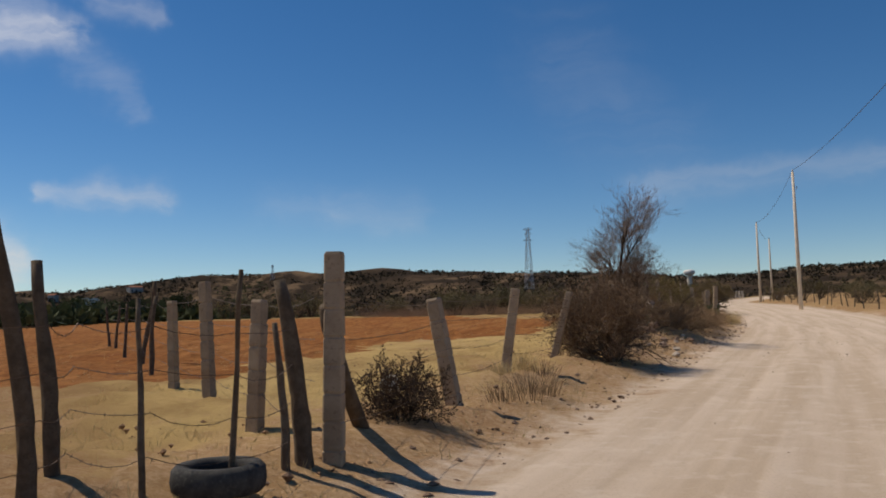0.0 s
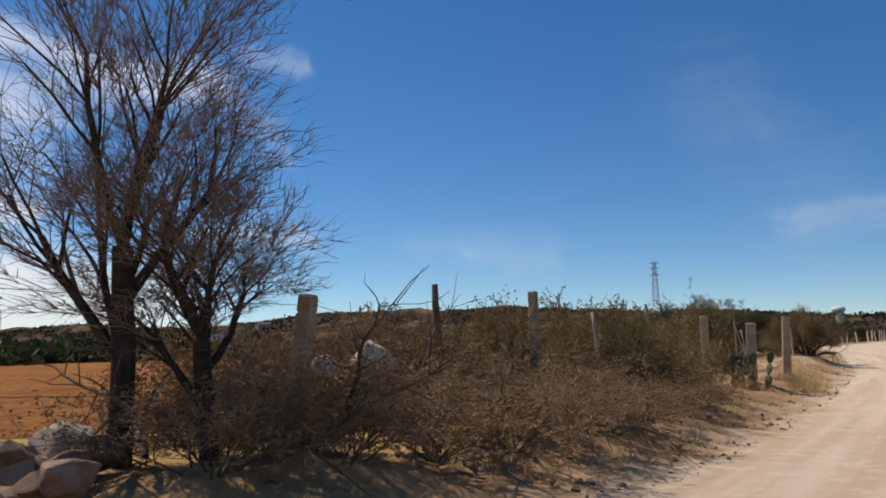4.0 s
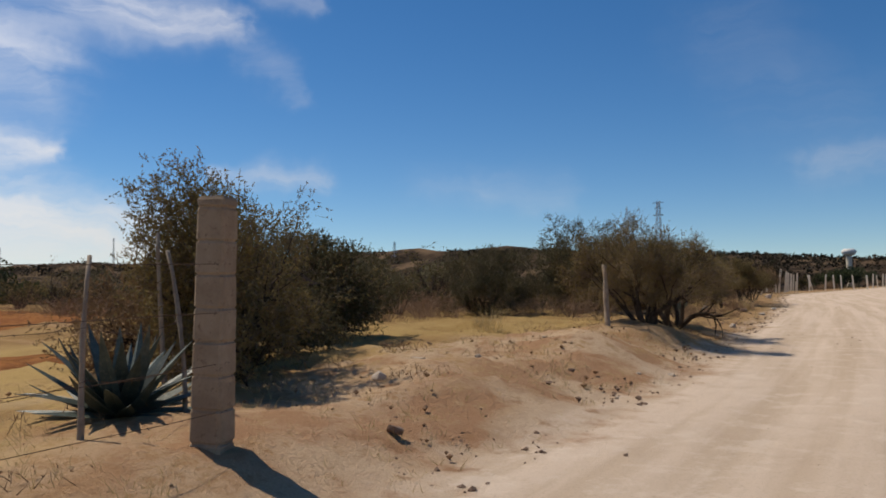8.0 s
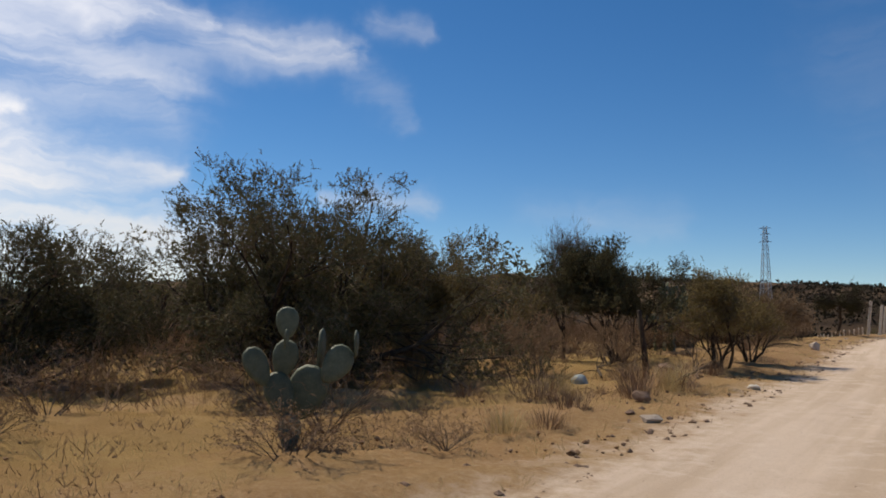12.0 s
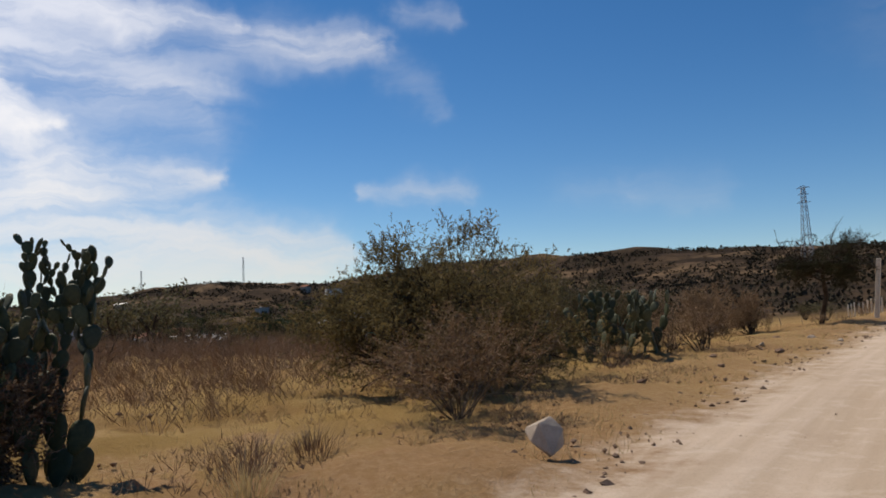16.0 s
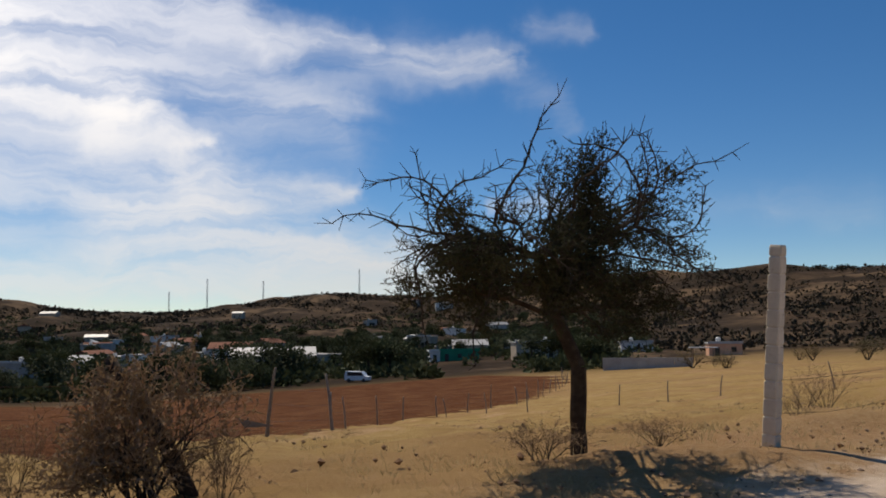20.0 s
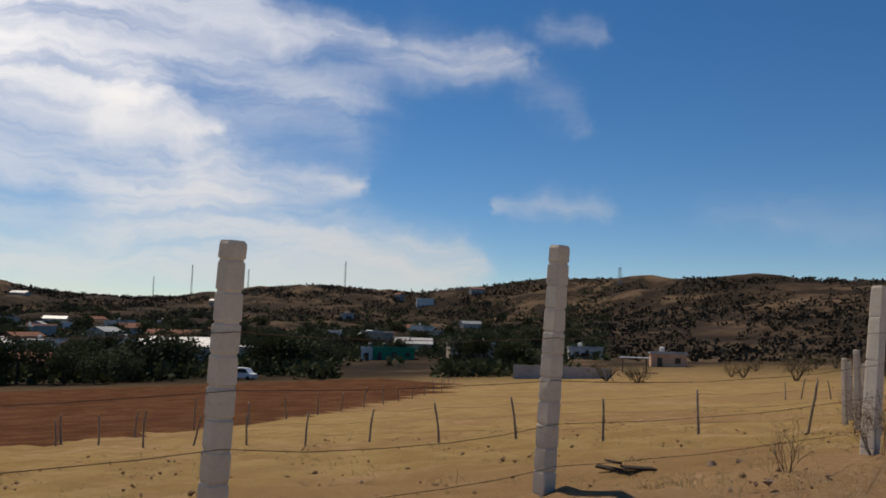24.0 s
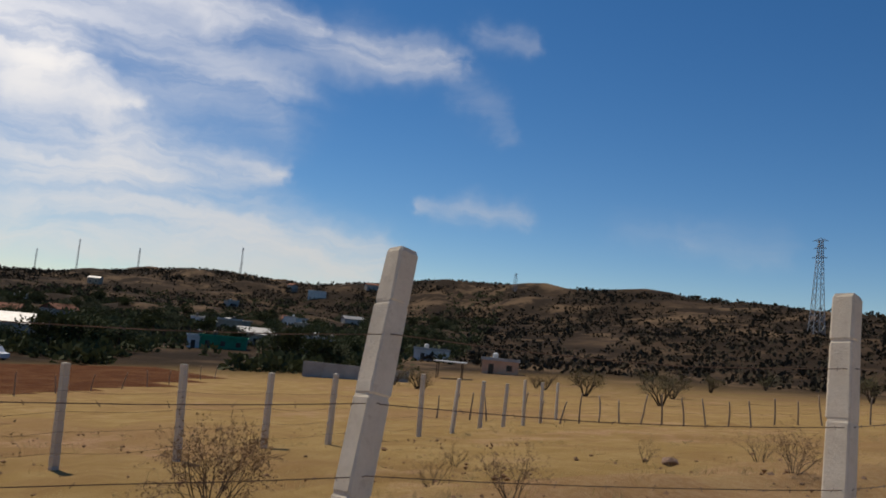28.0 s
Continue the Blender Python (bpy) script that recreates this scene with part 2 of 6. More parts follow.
GREY_WALL = surface("grey_block_wall", ((0.36, 0.33, 0.30), (0.44, 0.41, 0.37), (0.28, 0.25, 0.22)), 0.5, 0.9, 0.2, 12, 0.25)
BRICK_WALL = surface("orange_brick_wall", ((0.70, 0.38, 0.23), (0.76, 0.44, 0.28), (0.56, 0.29, 0.18)), 0.8, 0.9, 0.2, 12, 0.2)
TAN_WALL = surface("tan_rendered_wall", ((0.42, 0.33, 0.24), (0.50, 0.40, 0.30)), 0.6, 0.9, 0.1, 12, 0.3)
GREEN_PAINT = surface("green_painted_wall", ((0.02, 0.20, 0.11), (0.03, 0.26, 0.15)), 0.5, 0.7, 0.1, 12)
ROOF_SLAB = surface("pale_roof_slab", ((0.40, 0.37, 0.34), (0.50, 0.47, 0.43)), 0.5, 0.9, 0.1, 10, 0.3)
ROOF_METAL = surface("sheet_metal_roof", ((0.40, 0.39, 0.38), (0.30, 0.29, 0.28), (0.22, 0.17, 0.14)), 0.5, 0.55, 0.1, 10, 0.4, metal=0.2)
ROOF_TILE = surface("red_tile_roof", ((0.20, 0.085, 0.052), (0.26, 0.12, 0.078)), 0.8, 0.9, 0.3, 10, 0.3)
DARK_HOLE = surface("dark_window_pane", ((0.025, 0.027, 0.03), (0.04, 0.042, 0.045)), 1.0, 0.2, 0.0)
CLOD = surface("dark_clods", ((0.20, 0.115, 0.065), (0.28, 0.17, 0.10), (0.13, 0.075, 0.045)), 6.0, 0.95, 0.3, 60)
SCRUB = surface("hillside_scrub_leaves", ((0.040, 0.033, 0.021), (0.06, 0.047, 0.029), (0.09, 0.065, 0.04)), 0.02, 0.9, 0.0, far_scale=0.3)
VAN_WHITE = surface("white_car_paint", ((0.75, 0.75, 0.75), (0.68, 0.68, 0.68)), 2.0, 0.35, 0.0)


def land_material(name):
    """Ground seen in zones across the road: u metres to the left of the road's middle line, v along it."""
    m = bpy.data.materials.new(name)
    m.use_nodes = True
    n = Nodes(m.node_tree)
    uv = n.add("ShaderNodeUVMap", uv_map="lane").outputs[0]
    xyz = n.add("ShaderNodeSeparateXYZ")
    n.put(xyz.inputs[0], uv)
    u, v = xyz.outputs[0], xyz.outputs[1]
    pos = n.add("ShaderNodeTexCoord").outputs["Object"]
    return m, n, u, v, pos


def finish(n, col, rough, height, strength=0.6, distance=0.03):
    relief = n.add("ShaderNodeBump", Strength=strength, Distance=distance, Height=height)
    p = n.add("ShaderNodeBsdfPrincipled", Base_Color=col, Roughness=rough, Normal=relief.outputs[0])
    p.inputs["Specular IOR Level"].default_value = 0.03
    o = n.add("ShaderNodeOutputMaterial")
    n.put(o.inputs["Surface"], p.outputs[0])


def land():
    """The dusty road and the dry pasture beside it in one sheet, with a ragged edge between them."""
    m, n, u, v, pos = land_material("dirt_road_and_dry_pasture")
    big = n.noise(pos, 0.11, 5.0, 0.6)
    mid = n.noise(pos, 0.75, 6.0, 0.65)
    grit = n.noise(pos, 11.0, 6.0, 0.75)
    blades = n.noise(pos, 45.0, 4.0, 0.8)
    small = n.noise(pos, 3.0, 6.0, 0.7)
    # road: pale dust, darker gravel between the wheel tracks
    streak_vec = n.add("ShaderNodeCombineXYZ", X=n.math("MULTIPLY", u, 2.2), Y=n.math("MULTIPLY", v, 0.10), Z=0.0)
    streaks = n.noise(streak_vec.outputs[0], 1.0, 4.0, 0.55)
    road = n.mix(n.ramp(streaks, 0.35, 0.65), (0.52, 0.395, 0.285), (0.64, 0.505, 0.39))
    road = n.mix(n.math("MULTIPLY", n.ramp(mid, 0.5, 0.75), 0.4), road, (0.43, 0.31, 0.22))
    road = n.mix(n.math("MULTIPLY", n.ramp(blades, 0.50, 0.72), 0.55), road, (0.33, 0.25, 0.185))
    road = n.mix(n.math("MULTIPLY", n.ramp(n.noise(pos, 2.2, 7.0, 0.75), 0.50, 0.64), 0.45), road, (0.70, 0.585, 0.475))
    stones = n.add("ShaderNodeTexVoronoi", Vector=pos, Scale=9.0)
    pebble = n.ramp(stones.outputs["Distance"], 0.10, 0.03)
    road = n.mix(n.math("MULTIPLY", pebble, 0.5), road, (0.62, 0.53, 0.44))
    # pasture: golden straw, red-brown bare soil near the road and in patches
    straw = n.mix(n.ramp(mid, 0.35, 0.7), (0.30, 0.193, 0.072), (0.385, 0.262, 0.11))
    south = n.ramp(v, 70.0, 45.0)
    straw = n.mix(n.math("MULTIPLY", south, n.ramp(mid, 0.25, 0.6, 0.6, 1.0)), straw, (0.52, 0.36, 0.15))
    soil = n.mix(n.ramp(grit, 0.4, 0.65), (0.35, 0.195, 0.11), (0.53, 0.35, 0.225))
    ragged = n.math("ADD", n.math("MULTIPLY", n.math("SUBTRACT", mid, 0.5), 5.0), n.math("MULTIPLY", n.math("SUBTRACT", small, 0.5), 2.5))
    verge = n.ramp(n.math("ADD", u, ragged), 6.4, 4.3)
    bare = n.math("MAXIMUM", n.math("MULTIPLY", verge, n.math("ADD", 0.35, n.math("MULTIPLY", south, 0.35))), n.math("MULTIPLY", n.ramp(n.math("ADD", n.math("MULTIPLY", big, 0.6), n.math("MULTIPLY", mid, 0.4)), 0.53, 0.64), 0.55))
    straw = n.mix(n.math("MULTIPLY", n.ramp(n.noise(pos, 0.42, 6.0, 0.7), 0.46, 0.66), 0.7), straw, (0.25, 0.145, 0.06))
    straw = n.mix(n.math("MULTIPLY", n.ramp(n.noise(pos, 0.07, 5.0, 0.65), 0.48, 0.62), 0.6), straw, (0.27, 0.155, 0.075))
    col = n.mix(bare, straw, soil)
    glade = n.math("MULTIPLY", n.math("MULTIPLY", n.ramp(n.math("ADD", v, ragged), 46.0, 50.0), n.ramp(n.math("ADD", v, ragged), 62.0, 57.5)), n.ramp(n.math("ADD", u, ragged), 8.6, 6.2))
    bare_soil = n.mix(n.ramp(mid, 0.44, 0.58), (0.56, 0.41, 0.275), (0.38, 0.215, 0.125))
    bare_soil = n.mix(n.math("MULTIPLY", n.ramp(grit, 0.5, 0.7), 0.4), bare_soil, (0.25, 0.13, 0.075))
    col = n.mix(n.math("MULTIPLY", n.math("MULTIPLY", glade, n.ramp(small, 0.36, 0.52)), 0.85), col, bare_soil)
    patch = n.ramp(small, 0.57, 0.68)
    col = n.mix(n.math("MULTIPLY", patch, 0.35), col, (0.24, 0.125, 0.06))
    speck = n.ramp(n.noise(pos, 7.0, 5.0, 0.7), 0.60, 0.68)
    col = n.mix(n.math("MULTIPLY", speck, 0.3), col, (0.16, 0.09, 0.045))
    col = n.mix(n.math("MULTIPLY", n.ramp(blades, 0.46, 0.74), 0.5), col, (0.23, 0.14, 0.065))
    # dark scrub-covered slopes far from the road
    far = n.math("MAXIMUM", n.ramp(n.math("ABSOLUTE", u), 80.0, 130.0), n.ramp(v, 200.0, 330.0))
    slope = n.noise(pos, 0.035, 8.0, 0.72)
    slope2 = n.noise(pos, 0.012, 5.0, 0.6)
    hill = n.mix(n.ramp(slope, 0.42, 0.62), (0.030, 0.021, 0.014), (0.068, 0.045, 0.028))
    hill = n.mix(n.math("MULTIPLY", n.ramp(slope2, 0.45, 0.60), n.ramp(slope, 0.45, 0.6)), hill, (0.145, 0.096, 0.058))
    col = n.mix(far, col, hill)
    edge = n.math("ADD", u, n.math("ADD", n.math("MULTIPLY", n.math("SUBTRACT", mid, 0.5), 2.2), n.math("MULTIPLY", n.math("SUBTRACT", small, 0.5), 1.4)))
    on = n.math("MULTIPLY", n.math("MULTIPLY", n.ramp(edge, 3.7, 2.4), n.ramp(edge, -5.4, -4.4)), n.ramp(v, 290.0, 220.0))
    col = n.mix(on, col, road)
    height = n.math("ADD", n.math("MULTIPLY", grit, n.math("SUBTRACT", 1.0, n.math("MULTIPLY", on, 0.7))), n.math("ADD", n.math("MULTIPLY", blades, 0.35), n.math("MULTIPLY", n.math("ADD", streaks, n.math("MULTIPLY", pebble, 0.3)), n.math("MULTIPLY", on, 0.6))))
    finish(n, col, 0.95, height, 0.8, 0.06)
    return m


def plough_material(name, a, b, c):
    m, n, u, v, pos = land_material(name)
    mid = n.noise(pos, 0.35, 5.0, 0.6)
    clod = n.noise(pos, 4.0, 6.0, 0.75)
    row = n.add("ShaderNodeTexWave", Vector=pos, Scale=0.33, Distortion=3.0, Detail=3.0)
    col = n.mix(n.ramp(mid, 0.35, 0.7), a, b)
    col = n.mix(n.math("MULTIPLY", n.ramp(clod, 0.45, 0.65), 0.8), col, c)
    col = n.mix(n.math("MULTIPLY", n.ramp(row.outputs[0], 0.55, 0.95), 0.35), col, c)
    height = n.math("ADD", clod, n.math("MULTIPLY", row.outputs[0], 0.5))
    finish(n, col, 0.95, height, 1.0, 0.12)
    return m


LAND_MAT = land()
ORANGE_SOIL = plough_material("orange_ploughed_soil", (0.29, 0.115, 0.038), (0.36, 0.165, 0.06), (0.17, 0.065, 0.024))
RED_SOIL = plough_material("dark_red_ploughed_soil", (0.105, 0.038, 0.014), (0.18, 0.08, 0.034), (0.05, 0.018, 0.008))

# ---- mesh helpers ----


class Build:
    """Collects vertices and faces for one mesh."""
    def __init__(self):
        self.v, self.f = [], []

    def tube(self, pts, radii, sides=5, cap=True):
        """A tapering tube through the points."""
        base = len(self.v)
        n = len(pts)
        for i, p in enumerate(pts):
            d = (Vector(pts[min(i + 1, n - 1)]) - Vector(pts[max(i - 1, 0)])).normalized()
            a = d.orthogonal().normalized() if abs(d.z) < 0.99 else Vector((1, 0, 0))
            b = d.cross(a)
            for k in range(sides):
                t = 2 * math.pi * k / sides
                q = Vector(p) + (a * math.cos(t) + b * math.sin(t)) * radii[i]
                self.v.append((q.x, q.y, q.z))
        for i in range(n - 1):
            for k in range(sides):
                k2 = (k + 1) % sides
                o = base + i * sides
                self.f.append((o + k, o + k2, o + sides + k2, o + sides + k))
        if cap:
            self.f.append(tuple(base + k for k in reversed(range(sides))))
            self.f.append(tuple(base + (n - 1) * sides + k for k in range(sides)))

    def box(self, x0, y0, z0, x1, y1, z1, m=None):
        b = len(self.v)
        for z in (z0, z1):
            for x, y in ((x0, y0), (x1, y0), (x1, y1), (x0, y1)):
                p = Vector((x, y, z))
                if m is not None:
                    p = m @ p
                self.v.append((p.x, p.y, p.z))
        for q in ((3, 2, 1, 0), (4, 5, 6, 7), (0, 1, 5, 4), (1, 2, 6, 5), (2, 3, 7, 6), (3, 0, 4, 7)):
            self.f.append(tuple(b + i for i in q))

    def leaf(self, p, d, side, length, width):
        """A pointed leaf of two triangles folded on its midrib."""
        b = len(self.v)
        mid = p + d * (length * 0.5)
        for q in (p, mid + side * width, p + d * length, mid - side * width):
            self.v.append((q.x, q.y, q.z))
        self.f.append((b, b + 1, b + 2, b + 3))

    def blade(self, p, d, side, length, width):
        """A narrow pointed leaf of one triangle."""
        b = len(self.v)
        for q in (p - side * width, p + side * width, p + d * length):
            self.v.append((q.x, q.y, q.z))
        self.f.append((b, b + 1, b + 2))

    def loft(self, rings, close=True):
        b, k = len(self.v), len(rings[0])
        for r in rings:
            self.v.extend(tuple(p) for p in r)
        for i in range(len(rings) - 1):
            for j in range(k):
                j2 = (j + 1) % k
                o = b + i * k
                self.f.append((o + j, o + j2, o + k + j2, o + k + j))
        if close:
            self.f.append(tuple(b + j for j in reversed(range(k))))
            self.f.append(tuple(b + (len(rings) - 1) * k + j for j in range(k)))

    def mesh(self, name, mat, smooth=False):
        me = bpy.data.meshes.new(name)
        me.from_pydata(self.v, [], self.f)
        me.materials.append(mat)
        if smooth:
            me.polygons.foreach_set("use_smooth", [True] * len(me.polygons))
        me.update()
        return me


def part(name, b, mat, parent, label="", smooth=False):
    """One mesh under a thing or a part; b is a Build or a mesh."""
    me = b if isinstance(b, bpy.types.Mesh) else b.mesh(name, mat, smooth)
    ob = new(name, me)
    ob.parent = parent
    if label:
        ob["label"] = label
    return ob


def thing(name, x, y, label, category, group="", turn=0.0, sink=0.0, size=1.0, kind=""):
    """An Empty on the ground that holds the parts of a thing."""
    ob = new(name)
    ob.empty_display_size = 0.2
    ob.matrix_basis = stand(x, y, turn, sink, size)
    return tagged(ob, label, category, group, kind)


def rand_unit(rng):
    z = rng.uniform(-1, 1)
    t = rng.uniform(0, 2 * math.pi)
    r = math.sqrt(1 - z * z)
    return Vector((r * math.cos(t), r * math.sin(t), z))


# ---- the lie of the land ----
ROAD_Y = [-400, -60, 0, 13, 22, 36, 46, 57, 68, 84, 101, 119, 136, 152, 180, 260, 420, 1600]
ROAD_X = [6, 0.5, -0.0, 0.14, -0.03, -0.28, -0.93, -2.02, -3.95, -6.75, -10.99, -14.24, -15.39, -14.91, -13.91, -11.91, -7.91, 2.09]
ROAD_Z = [-2, -0.5, -0.05, 0.09, 0.21, 0.34, 0.59, 0.82, 1.13, 1.57, 1.97, 2.25, 2.43, 2.78, 3.38, 5.18, 11.78, 21.78]
_y = np.arange(-400, 1601, 1.0)
def _sm(v):
    k = np.exp(-0.5 * (np.arange(-12, 13) / 4.0) ** 2); k /= k.sum()
    return np.convolve(np.pad(np.interp(_y, ROAD_Y, v), 12, mode="edge"), k, mode="valid")
_X, _Z = _sm(ROAD_X), _sm(ROAD_Z)
def road_x(y): return np.interp(y, _y, _X)
def road_z(y): return np.interp(y, _y, _Z)
def step(a, b, v):
    t = np.clip((np.asarray(v, float) - a) / (b - a), 0, 1)
    return t * t * (3 - 2 * t)
def bump(x, y, cx, cy, sx, sy): return np.exp(-((x - cx) / sx) ** 2 - ((y - cy) / sy) ** 2)
def hills(x, y):
    h = 0
    for cx, cy, sx, sy, a in HILLS: h = h + a * bump(x, y, cx, cy, sx, sy)
    return h
HILLS = [(-447, 645, 233, 121, 42), (-177, 616, 190, 221, 25), (246, 627, 313, 161, 14), (-790, 477, 158, 153, 34),
         (-817, -157, 191, 319, 105), (424, 472, 307, 104, 46), (-927, 522, 168, 71, 14), (-603, 639, 106, 232, 19)]
def ground(x, y):
    x, y = np.asarray(x, float), np.asarray(y, float)
    u = road_x(y) - x
    north = step(95, 130, y)
    bank = step(2.8, 4.8, u) * (0.30 - 0.22 * step(60, 72, y)) + 0.25 * bump(u, y, 5.0, 60, 1.6, 4) + 0.25 * bump(u, y, 5.5, 26, 2.5, 6) + 0.20 * bump(u, y, 6.2, 55.3, 1.0, 1.6) + 0.16 * bump(u, y, 4.7, 52.3, 0.8, 1.3) + 0.14 * bump(u, y, 4.6, 57.2, 0.7, 1.0) - 0.3 * step(4.8, 8.0, u) * step(122, 140, y)
    rest = np.maximum(u - 4.5, 0)
    south = 0.006 * np.minimum(rest, 70) - 6.5 * step(75, 210, u)
    drop = -11 * (1 - np.exp(-rest / 72))
    drop = south + (drop - south) * north - 4.5 * (1 - north) * step(25, 70, u) * step(75, 105, y)
    drop = drop * (1 - 0.3 * step(220, 420, u))
    right = 0.2 * step(4.6, 7, -u)
    return road_z(np.clip(y,-400,260)) + bank + drop + right + hills(x, y) * step(120, 420, np.hypot(x + 10, y - 90))


def red_edge(y):
    """The pasture's side of the red field: x at a given y."""
    return np.interp(y, [104, 113, 121, 126.5, 134.7, 150, 166, 184, 197], [-21, -27, -34.5, -46, -54, -61.5, -75.5, -93, -109])


def stand(x, y, turn=0.0, sink=0.0, size=1.0):
    """The pose of a thing that stands on the ground at x, y."""
    return pose(x, y, float(ground(x, y)) - sink, 0, 0, turn) @ Matrix.Scale(size, 4)


def spread(edges):
    """Rows of positions: (from, to, spacing) stretches joined."""
    out = []
    for a, b, s in edges:
        out.extend(np.linspace(a, b, max(int(round((b - a) / s)), 1), endpoint=False))
    return np.array(out + [edges[-1][1]])


def build_land():
    us = spread([(-1500, -400, 90), (-400, -80, 25), (-80, -16, 6), (-16, -6, 1.0), (-6, 2.8, 0.35), (2.8, 9.6, 0.2), (9.6, 26, 0.8), (26, 75, 2.2), (75, 260, 8), (260, 1000, 20), (1000, 1700, 70)])
    vs = spread([(-400, -40, 30), (-40, -4, 3), (-4, 166, 0.42), (166, 230, 3), (230, 420, 9), (420, 900, 20), (900, 1600, 70)])
    uu, vv = np.meshgrid(us, vs, indexing="ij")
    xx, yy = road_x(vv) - uu, vv
    zz = ground(xx, yy)
    rng = np.random.default_rng(3)
    # clods and hollows off the road, wheel ruts on it
    off = step(2.6, 4.0, uu) * (1 - step(30, 70, uu)) + step(4.4, 5.5, -uu) * (1 - step(30, 70, -uu))
    lump = np.zeros_like(zz)
    for wave, much in ((0.45, 0.022), (1.1, 0.05), (3.1, 0.09)):
        for k in range(5):
            t = rng.uniform(0, 6.28)
            lump += much / 2.2 * np.sin((xx * math.cos(t) + yy * math.sin(t)) * 6.283 / (wave * rng.uniform(0.8, 1.3)) + rng.uniform(0, 6.28))
    zz = zz + off * lump * 0.75
    on = 1 - step(2.2, 3.0, np.abs(uu + 0.9) - 0.9)
    for rut in (1.35, -0.2, -2.2, -3.6):
        zz = zz - on * 0.025 * np.exp(-((uu - rut - 0.12 * np.sin(vv * 0.21)) / 0.28) ** 2)
    rough = step(150, 400, np.abs(uu)) * 1.0
    for k in range(6):
        t, wave = rng.uniform(0, 6.28), rng.uniform(35, 90)
        zz = zz + rough * 1.1 * np.sin((xx * math.cos(t) + yy * math.sin(t)) * 6.283 / wave + k)
    nu, nv = len(us), len(vs)
    verts = np.stack([xx, yy, zz], -1).reshape(-1, 3)
    lane = np.stack([uu, vv], -1).reshape(-1, 2)
    i, j = np.meshgrid(np.arange(nu - 1), np.arange(nv - 1), indexing="ij")
    quad = np.stack([i * nv + j, i * nv + j + 1, (i + 1) * nv + j + 1, (i + 1) * nv + j], -1).reshape(-1, 4)
    mu, mv = (us[:-1] + us[1:])[i.ravel()] / 2, (vs[:-1] + vs[1:])[j.ravel()] / 2
    wob = 0.8 * np.sin(mv * 0.35) + 0.5 * np.sin(mv * 0.9 + 1)
    road = (mu > -4.6) & (mu < 2.8)
    orange = (mu > 11.5 + wob) & (mu < 84) & (mv > -30) & (mv < 52 + 14 * step(18, 30, mu))
    red = (mu > road_x(mv) - red_edge(mv) + wob * 0.3) & (mu < 112) & (mv > 104) & (mv < 197)
    for name, pick, mat, label, cat in (("road", road, LAND_MAT, "pale dusty dirt road with faint wheel tracks", "road"),
                                        ("ploughed_field", orange, ORANGE_SOIL, "orange bare ploughed field behind the wire fence", "field"),
                                        ("red_field", red & ~orange, RED_SOIL, "dark red ploughed field below the pasture", "field"),
                                        ("ground", ~(road | orange | red), LAND_MAT, "dry straw-coloured pasture with bare soil, rising to scrub hills", "ground")):
        q = quad[pick]
        used, inv = np.unique(q, return_inverse=True)
        me = bpy.data.meshes.new(name)
        me.from_pydata(verts[used].tolist(), [], inv.reshape(-1, 4).tolist())
        me.materials.append(mat)
        layer = me.uv_layers.new(name="lane")
        layer.data.foreach_set("uv", lane[used][inv.reshape(-1)].astype(np.float32).ravel())
        me.polygons.foreach_set("use_smooth", [True] * len(me.polygons))
        me.update()
        tagged(new(name, me), label, cat, kind="structure")


build_land()

# ---- plants ----


def limb(b, rng, p, d, length, r, bend, sides, tips, up=0.0, taper=0.55, steps=4):
    """One wandering branch; its points go into b and the list of (point, direction, radius) along it is returned."""
    pts, rad, out = [p.copy()], [r], []
    for i in range(steps):
        d = (d + rand_unit(rng) * bend + Vector((0, 0, up))).normalized()
        p = p + d * (length / steps)
        rr = r * (1 - (1 - taper) * (i + 1) / steps)
        pts.append(p.copy())
        rad.append(rr)
        out.append((p.copy(), d.copy(), rr))
    b.tube(pts, rad, sides, cap=False)
    tips.append((p, d, rad[-1]))
    return out


def grow(rng, stems, levels, leaf=None, flowers=None, lift=0.0):
    """Grows stems (point, direction, length, radius) through levels of branching.
    A level: (children, length factor, spread, bend, radius factor, sides, up). Returns the Builds: stems, twigs, leaves, flowers."""
    wood, twig, green, bloom = Build(), Build(), Build(), Build()
    todo = [(p, d, ln, r, 0) for p, d, ln, r in stems]
    while todo:
        p, d, ln, r, lv = todo.pop()
        kids, lf, spread_by, bend, rf, sides, up = levels[lv]
        tips = []
        way = limb(wood if lv < 2 else twig, rng, p, d, ln, r, bend, sides, tips, up, 0.5, (4, 3, 2, 2)[lv] if lv < len(levels) - 1 else 1)
        if len(way) == 1:
            way = [(p.lerp(way[0][0], 0.5), way[0][1], way[0][2]), way[0]]
        if lv + 1 < len(levels):
            for k in range(kids):
                q, qd, qr = way[min(len(way) - 1, int(len(way) * (0.25 + 0.75 * (k + rng.random()) / kids)))]
                nd = (qd + rand_unit(rng) * spread_by + Vector((0, 0, lift))).normalized()
                todo.append((q, nd, ln * lf * rng.uniform(0.65, 1.2), max(qr * rf, 0.003), lv + 1))
        if leaf and lv >= len(levels) - 2:
            many, size, width = leaf
            for q, qd, _ in way:
                for k in range(many):
                    ld = (qd * 0.4 + rand_unit(rng)).normalized()
                    green.blade(q + rand_unit(rng) * size * 0.8, ld, ld.orthogonal().normalized(), size * rng.uniform(0.6, 1.3), width)
                if flowers and rng.random() < flowers:
                    ld = rand_unit(rng)
                    bloom.leaf(q, ld, ld.orthogonal().normalized(), size * 1.3, width * 1.8)
    return wood, twig, green, bloom


